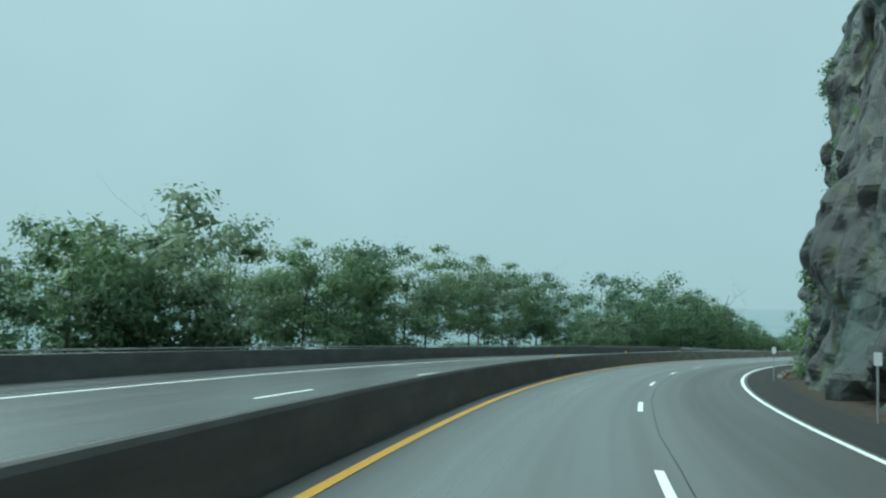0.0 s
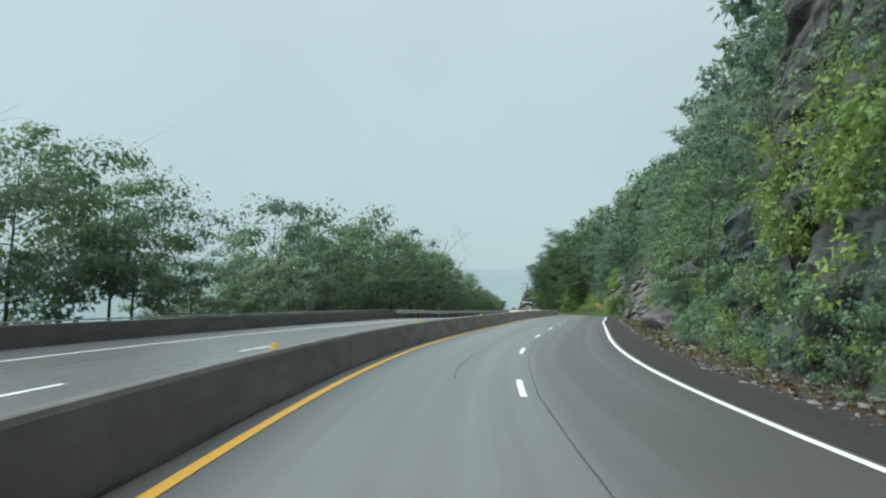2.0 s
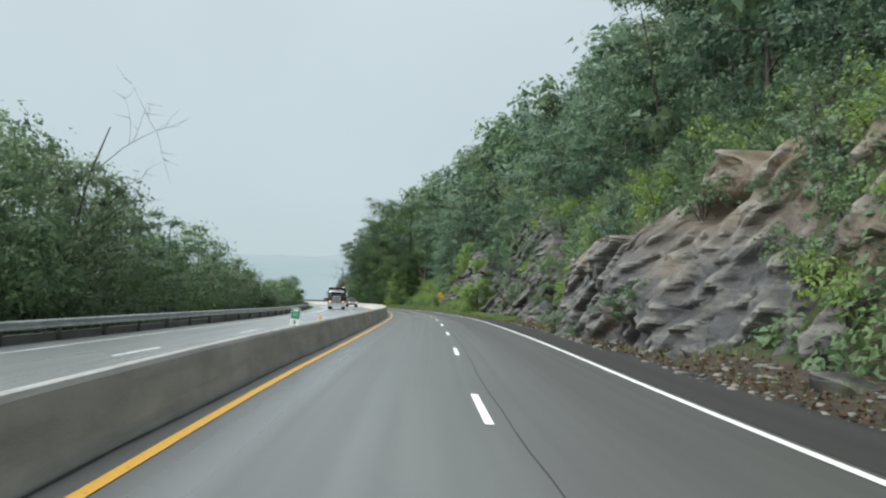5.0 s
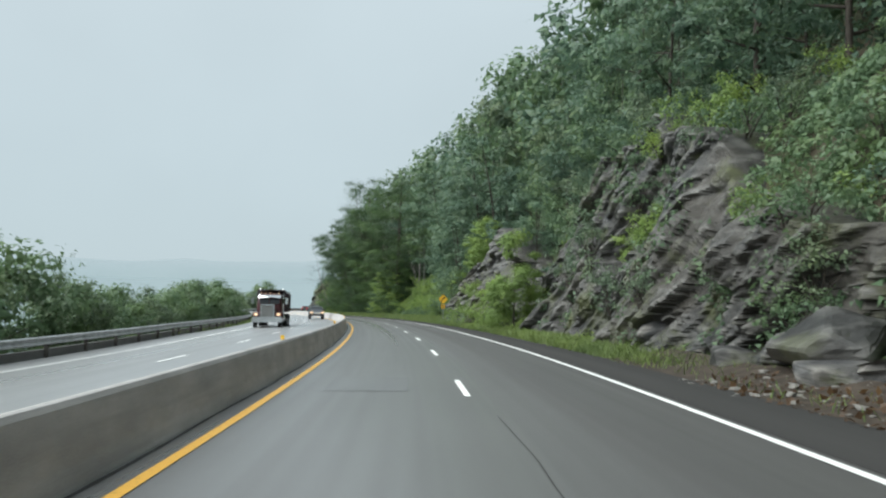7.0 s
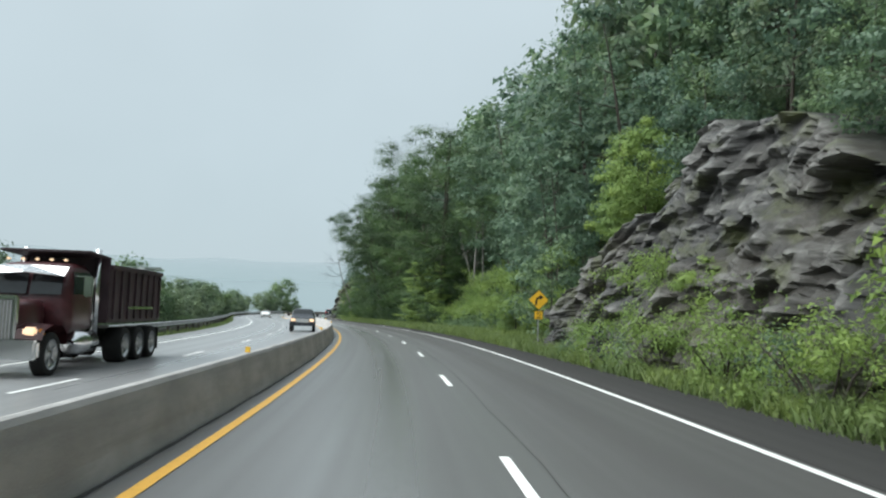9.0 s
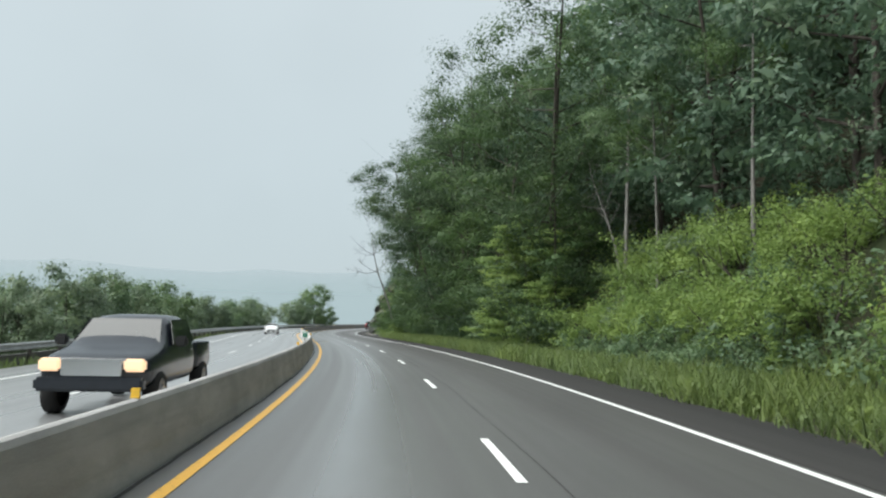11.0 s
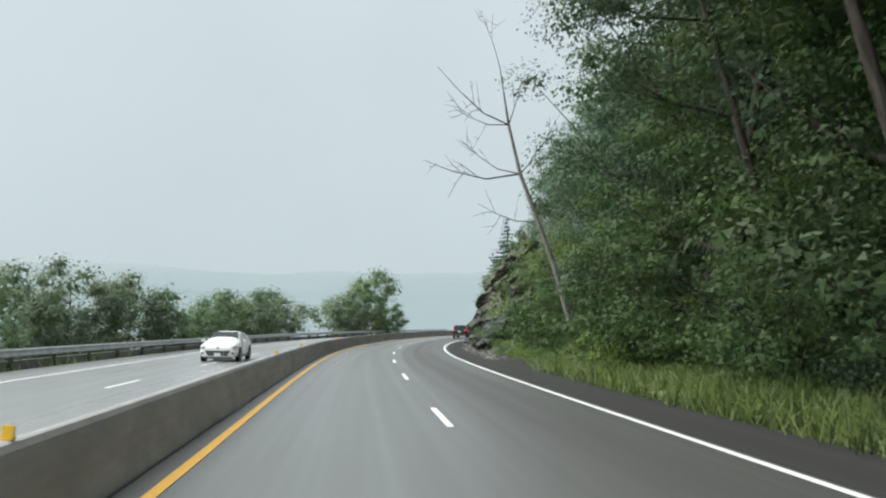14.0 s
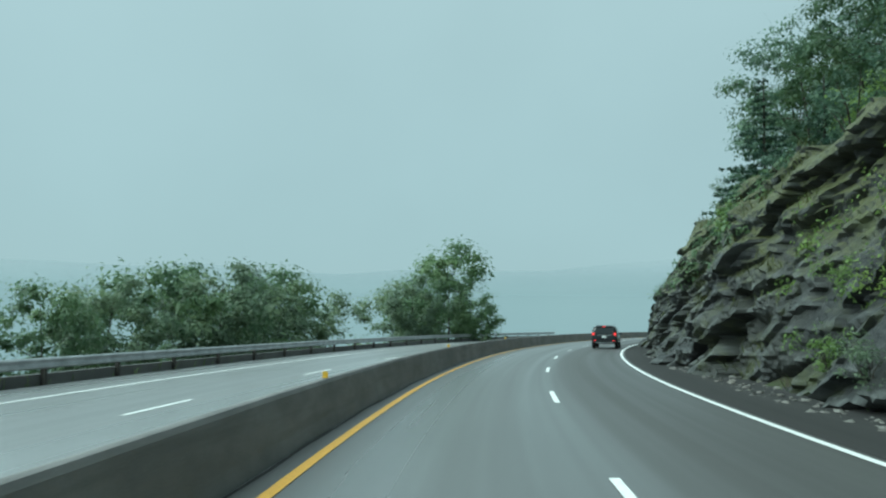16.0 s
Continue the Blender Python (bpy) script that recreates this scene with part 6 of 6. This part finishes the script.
def suv():
    ob = thing("suv", "black sport utility car with lit red tail lamps", "car")
    shell("body", [(-2.44, 0.84, 0.80, 0.44, 0.92, 0.96), (-2.40, 0.93, 0.84, 0.40, 1.02, 1.06), (-2.30, 0.97, 0.80, 0.37, 1.08, 1.64), (-2.05, 0.99, 0.77, 0.35, 1.09, 1.76), (-0.6, 1.0, 0.79, 0.33, 1.08, 1.81),
                   (0.35, 1.0, 0.77, 0.33, 1.06, 1.77), (0.62, 1.0, 0.76, 0.33, 1.05, 1.68), (1.22, 0.99, 0.80, 0.33, 1.02, 1.14), (2.1, 0.97, 0.82, 0.35, 0.96, 1.03), (2.42, 0.86, 0.74, 0.40, 0.80, 0.86)], PAINT_BLACK, ob)
    sheet("rear_window", [(-2.415, 0.70, 1.14), (-2.415, -0.70, 1.14), (-2.30, -0.63, 1.60), (-2.30, 0.63, 1.60)], GLASS, ob, "dark tinted rear window")
    box("spoiler", (0.22, 1.30, 0.05), (-2.26, 0, 1.70), PAINT_BLACK, ob, 0.02)
    for y in (-1, 1):
        box("tail_lamp", (0.10, 0.20, 0.22), (-2.37, 0.80 * y, 1.10), LAMP_RED, ob, 0.03, label="lit red tail lamp")
        box("mirror", (0.14, 0.22, 0.16), (0.95, 1.06 * y, 1.14), PAINT_BLACK, ob, 0.04)
        # bumper reflectors are given the tail lamps' red glow
        box("reflector", (0.03, 0.16, 0.05), (-2.45, 0.70 * y, 0.62), LAMP_RED, ob, 0.01)
        side = [(-1.95, 0.985 * y, 1.14), (0.62, 0.985 * y, 1.12), (0.28, 0.82 * y, 1.66), (-1.90, 0.83 * y, 1.66)]
        sheet("side_window", side if y > 0 else side[::-1], GLASS, ob)
        box("roof_rail", (2.2, 0.04, 0.04), (-0.7, 0.70 * y, 1.84), CHROME, ob, 0.01)
        for x in (-1.5, 1.5):
            wheel(x, 0.86 * y, 0.38, 0.25, ob)
    box("high_brake_lamp", (0.03, 0.30, 0.035), (-2.375, 0, 1.67), LAMP_RED, ob, 0.008)
    box("chrome_strip", (0.03, 1.10, 0.06), (-2.445, 0, 1.03), CHROME, ob, 0.01, label="chrome strip over the plate")
    box("plate", (0.012, 0.32, 0.16), (-2.455, 0, 0.90), SIGN_WHITE, ob, 0.004)
    box("bumper", (0.20, 1.80, 0.22), (-2.40, 0, 0.52), BLACK, ob, 0.05)
    box("bumper_trim", (0.03, 1.30, 0.05), (-2.51, 0, 0.46), CHROME, ob, 0.01)
    sheet("windscreen", [(1.20, 0.74, 1.17), (1.20, -0.74, 1.17), (0.60, -0.66, 1.68), (0.60, 0.66, 1.68)][::-1], GLASS, ob)
    return ob


drive(suv(), 433.2, 5.85)


def sedan():
    ob = thing("sedan", "white compact sedan on the wet oncoming lane", "car")
    shell("body", [(-2.28, 0.76, 0.66, 0.34, 0.86, 0.92), (-2.18, 0.86, 0.72, 0.26, 0.94, 1.03), (-1.65, 0.88, 0.68, 0.20, 0.95, 1.10), (-1.10, 0.885, 0.58, 0.18, 0.95, 1.38), (-0.35, 0.89, 0.60, 0.18, 0.94, 1.46),
                   (0.20, 0.89, 0.59, 0.18, 0.93, 1.40), (1.02, 0.89, 0.72, 0.18, 0.93, 1.01), (1.75, 0.88, 0.72, 0.18, 0.86, 0.93), (2.12, 0.84, 0.66, 0.19, 0.74, 0.82), (2.24, 0.78, 0.60, 0.20, 0.62, 0.72), (2.28, 0.74, 0.58, 0.24, 0.56, 0.64)], PAINT_WHITE, ob)
    sheet("windscreen", [(1.04, 0.68, 1.01), (1.04, -0.68, 1.01), (0.24, -0.56, 1.40), (0.24, 0.56, 1.40)][::-1], GLASS, ob, "windscreen reflecting the grey sky", 0.02)
    sheet("rear_window", [(-1.62, 0.60, 1.10), (-1.62, -0.60, 1.10), (-1.12, -0.52, 1.36), (-1.12, 0.52, 1.36)], GLASS, ob)
    sheet("lower_grille", [(2.30, 0.44, 0.30), (2.30, -0.44, 0.30), (2.27, -0.58, 0.54), (2.27, 0.58, 0.54)][::-1], BLACK, ob, "wide black grille", 0.02)
    for k in range(3):
        box("grille_bar", (0.02, 0.98 - 0.06 * k, 0.012), (2.325, 0, 0.48 - 0.06 * k), CHROME, ob, 0)
    box("badge", (0.03, 0.13, 0.09), (2.27, 0, 0.66), CHROME, ob, 0.01)
    box("plate", (0.012, 0.30, 0.12), (2.335, 0, 0.36), SIGN_WHITE, ob, 0.003)
    box("bumper_lip", (0.16, 1.36, 0.06), (2.20, 0, 0.20), BLACK, ob, 0.02)
    box("hood_seam", (0.012, 1.16, 0.01), (2.18, 0, 0.775), BLACK, ob, 0)
    for y in (-1, 1):
        box("head_lamp", (0.42, 0.30, 0.13), (2.06, 0.68 * y, 0.71), LAMP_DULL, ob, 0.045, (0, 10, -26 * y), "clear unlit head lamp")
        box("lamp_edge", (0.36, 0.24, 0.03), (2.07, 0.69 * y, 0.635), BLACK, ob, 0.01, (0, 10, -26 * y))
        box("fog_lamp", (0.08, 0.18, 0.14), (2.23, 0.66 * y, 0.42), BLACK, ob, 0.03, (0, 0, -20 * y))
        box("mirror", (0.12, 0.20, 0.12), (0.80, 0.98 * y, 0.98), PAINT_WHITE, ob, 0.04)
        box("door_seam", (0.012, 0.01, 0.62), (-0.36, 0.893 * y, 0.62), BLACK, ob, 0)
        box("door_seam", (0.012, 0.01, 0.60), (0.86, 0.893 * y, 0.62), BLACK, ob, 0)
        box("sill", (2.0, 0.04, 0.08), (-0.05, 0.86 * y, 0.24), BLACK, ob, 0.01)
        front = [(-0.32, 0.878 * y, 0.97), (0.80, 0.876 * y, 0.95), (0.20, 0.672 * y, 1.34), (-0.32, 0.672 * y, 1.37)]
        rear = [(-1.35, 0.87 * y, 0.98), (-0.40, 0.878 * y, 0.97), (-0.40, 0.672 * y, 1.37), (-0.98, 0.668 * y, 1.33)]
        for q in (front, rear):
            sheet("side_window", q if y > 0 else q[::-1], GLASS, ob)
        for x in (-1.32, 1.36):
            wheel(x, 0.80 * y, 0.325, 0.21, ob)
            bm = bmesh.new()
            bmesh.ops.create_cone(bm, cap_ends=True, segments=24, radius1=0.385, radius2=0.385, depth=0.06, matrix=Matrix.Translation((x, 0.868 * y, 0.335)) @ Matrix.Rotation(radians(90), 4, "X"))
            part("wheel_arch", bm, BLACK, ob)
    return ob


drive(sedan(), 364.6, -4.6, False)


def pickup():
    ob = thing("pickup_truck", "dark blue pickup truck on the oncoming lane", "pickup truck")
    shell("cab", [(-0.95, 0.90, 0.74, 0.48, 1.18, 1.22), (-0.90, 0.96, 0.72, 0.45, 1.20, 1.72), (-0.6, 0.97, 0.72, 0.44, 1.20, 1.80), (0.45, 0.97, 0.70, 0.44, 1.18, 1.78), (0.70, 0.97, 0.69, 0.44, 1.17, 1.66), (1.28, 0.97, 0.80, 0.44, 1.12, 1.20),
                  (2.2, 0.95, 0.82, 0.45, 1.02, 1.10), (2.55, 0.88, 0.76, 0.48, 0.88, 0.95)], PAINT_NAVY, ob)
    shell("bed", [(-2.70, 0.90, 0.90, 0.60, 1.10, 1.14), (-2.62, 0.95, 0.93, 0.52, 1.16, 1.22), (-1.8, 0.97, 0.94, 0.50, 1.16, 1.22), (-1.0, 0.97, 0.94, 0.50, 1.16, 1.22)], PAINT_NAVY, ob)
    sheet("windscreen", [(1.27, 0.78, 1.22), (1.27, -0.78, 1.22), (0.70, -0.64, 1.68), (0.70, 0.64, 1.68)][::-1], GLASS, ob, "pale reflecting windscreen", 0.02)
    box("grille", (0.06, 1.0, 0.28), (2.53, 0, 0.86), CHROME, ob, 0.02)
    box("bumper", (0.22, 1.80, 0.24), (2.56, 0, 0.58), PAINT_NAVY, ob, 0.05)
    box("rear_bumper", (0.20, 1.70, 0.18), (-2.74, 0, 0.62), CHROME, ob, 0.04)
    box("step", (1.4, 0.10, 0.05), (0.1, -0.98, 0.42), CHROME, ob, 0.01)
    for y in (-1, 1):
        box("head_lamp", (0.16, 0.36, 0.22), (2.46, 0.70 * y, 0.90), LAMP_WARM, ob, 0.04, label="lit amber head lamp")
        box("mirror", (0.14, 0.24, 0.20), (0.98, 1.10 * y, 1.28), BLACK, ob, 0.04)
        box("door_handle", (0.16, 0.03, 0.035), (-0.35, 0.985 * y, 1.08), CHROME, ob, 0.008)
        q = [(-0.75, 0.945 * y, 1.24), (0.92, 0.945 * y, 1.22), (0.52, 0.77 * y, 1.68), (-0.72, 0.77 * y, 1.70)]
        sheet("side_window", q if y > 0 else q[::-1], GLASS, ob)
        for x in (-1.75, 1.75):
            wheel(x, 0.86 * y, 0.38, 0.25, ob)
    return ob


drive(pickup(), 273.2, -2.75, False)


def dump_truck():
    ob = thing("dump_truck", "dark maroon dump truck with a chrome grille and bumper", "truck")
    # the hood, cab and box
    shell("hood", [(2.5, 0.62, 0.52, 0.95, 1.70, 1.84), (3.6, 0.58, 0.48, 0.95, 1.62, 1.78), (4.3, 0.56, 0.46, 0.90, 1.56, 1.72)], PAINT_MAROON, ob)
    shell("cab", [(0.9, 1.0, 0.90, 0.95, 1.9, 2.62), (1.1, 1.03, 0.93, 0.9, 1.92, 2.78), (2.2, 1.03, 0.92, 0.9, 1.92, 2.76), (2.42, 1.02, 0.90, 0.9, 1.90, 2.60), (2.62, 1.0, 0.92, 0.95, 1.80, 1.90)], PAINT_MAROON, ob)
    for y in (0.42, -0.42):
        sheet("windscreen", [(2.66, y + 0.38, 1.92), (2.66, y - 0.38, 1.92), (2.50, y - 0.37, 2.50), (2.50, y + 0.37, 2.50)][::-1], GLASS, ob)
    sheet("sun_visor", [(2.86, 0.92, 2.38), (2.92, 0.0, 2.46), (2.60, 0.0, 2.64), (2.55, 0.92, 2.62)], CHROME, ob, "bright steel sun visor", 0.02)
    sheet("sun_visor", [(2.92, 0.0, 2.46), (2.86, -0.92, 2.38), (2.55, -0.92, 2.62), (2.60, 0.0, 2.64)], CHROME, ob, "bright steel sun visor", 0.02)
    for y in (-0.7, -0.35, 0, 0.35, 0.7):
        box("roof_lamp", (0.10, 0.09, 0.06), (2.25, y, 2.80), LAMP_WARM, ob, 0.02)
    box("radiator", (0.06, 0.94, 0.98), (4.32, 0, 1.28), GRATE, ob, 0.02)
    for y in (-0.51, 0.51):
        box("grille_side", (0.14, 0.09, 1.08), (4.32, y, 1.29), CHROME, ob, 0.03)
    box("grille_top", (0.16, 1.10, 0.10), (4.32, 0, 1.82), CHROME, ob, 0.04)
    for k in range(12):
        box("grille_bar", (0.02, 0.012, 0.94), (4.36, -0.42 + 0.0764 * k, 1.28), STEEL, ob, 0)
    box("bumper", (0.26, 2.35, 0.44), (4.62, 0, 0.66), CHROME, ob, 0.06, label="wide polished steel bumper")
    for y in (-1, 1):
        bm = bmesh.new()
        prof = [(3.05, 0.75), (3.10, 1.05), (3.35, 1.22), (3.9, 1.25), (4.35, 1.12), (4.45, 0.90)]
        a = [bm.verts.new((x, 0.58 * y, z)) for x, z in prof]
        b = [bm.verts.new((x, 1.18 * y, z - 0.03)) for x, z in prof]
        for i in range(len(prof) - 1):
            bm.faces.new((a[i], a[i + 1], b[i + 1], b[i]))
        bmesh.ops.solidify(bm, geom=bm.faces[:], thickness=0.04)
        part("fender", bm, PAINT_MAROON, ob)
        box("head_lamp", (0.20, 0.30, 0.20), (4.36, 0.88 * y, 1.06), LAMP_WARM, ob, 0.05, label="lit head lamp")
        box("turn_lamp", (0.14, 0.12, 0.18), (4.30, 1.09 * y, 1.04), LAMP_AMBER, ob, 0.04)
        box("mirror", (0.08, 0.22, 0.52), (2.45, 1.38 * y, 2.15), CHROME, ob, 0.03)
        box("mirror_arm", (0.03, 0.36, 0.03), (2.42, 1.18 * y, 2.40), CHROME, ob, 0.008)
        q = [(1.2, 1.012 * y, 1.95), (2.36, 1.008 * y, 1.94), (2.26, 0.945 * y, 2.50), (1.22, 0.955 * y, 2.52)]
        sheet("side_window", q if y > 0 else q[::-1], GLASS, ob)
        bm = bmesh.new()
        bmesh.ops.create_cone(bm, cap_ends=True, segments=16, radius1=0.085, radius2=0.085, depth=2.3, matrix=Matrix.Translation((0.72, 0.95 * y, 2.05)))
        part("exhaust_pipe", bm, CHROME, ob, smooth=True)
        bm = bmesh.new()
        bmesh.ops.create_cone(bm, cap_ends=True, segments=20, radius1=0.30, radius2=0.30, depth=1.1, matrix=Matrix.Translation((1.6, 0.92 * y, 0.72)) @ Matrix.Rotation(radians(90), 4, "Y"))
        part("fuel_tank", bm, CHROME, ob, smooth=True)
        wheel(3.75, 0.98 * y, 0.52, 0.30, ob)
        for x in (-1.2, -2.5, -3.8):
            wheel(x, 0.94 * y, 0.52, 0.52, ob)
        box("mud_flap", (0.03, 0.60, 0.72), (-4.45, 0.90 * y, 0.62), RUBBER, ob, 0.005)
        for x in np.arange(-4.2, 0.2, 0.62):
            box("box_rib", (0.10, 0.06, 1.42), (x, 1.235 * y, 2.0), DUMP, ob, 0.012)
        box("box_rail", (4.9, 0.10, 0.14), (-2.0, 1.22 * y, 2.74), DUMP, ob, 0.02)
        box("marker_strip", (2.4, 0.02, 0.07), (-2.2, 1.275 * y, 1.62), CHROME, ob, 0.004)
    for y in (-1, 1):
        box("box_side", (4.9, 0.06, 1.50), (-2.0, 1.18 * y, 2.0), DUMP, ob, 0.012)
    box("box_front", (0.08, 2.40, 1.80), (0.46, 0, 2.12), DUMP, ob, 0.02)
    box("box_floor", (4.9, 2.36, 0.10), (-2.0, 0, 1.24), DUMP, ob, 0.02)
    box("tailgate", (0.08, 2.40, 1.55), (-4.46, 0, 2.0), DUMP, ob, 0.02)
    box("cab_shield", (1.5, 2.30, 0.07), (1.05, 0, 3.02), DUMP, ob, 0.02, (0, -3, 0))
    box("tarp_roll", (0.14, 2.50, 0.14), (-4.30, 0, 2.92), CHROME, ob, 0.05)
    for y in (-1.2, 1.2):
        box("tarp_arm", (1.1, 0.05, 0.05), (-3.82, y, 2.86), CHROME, ob, 0.012, (0, 8, 0))
    for y in (-0.42, 0.42):
        box("chassis_rail", (8.4, 0.12, 0.26), (-0.1, y, 0.86), BLACK, ob, 0.02)
    for x in (3.75, -1.2, -2.5, -3.8):
        box("axle", (0.16, 1.7, 0.16), (x, 0, 0.52), BLACK, ob, 0.03)
    return ob


drive(dump_truck(), 232.9, -6.75, False)
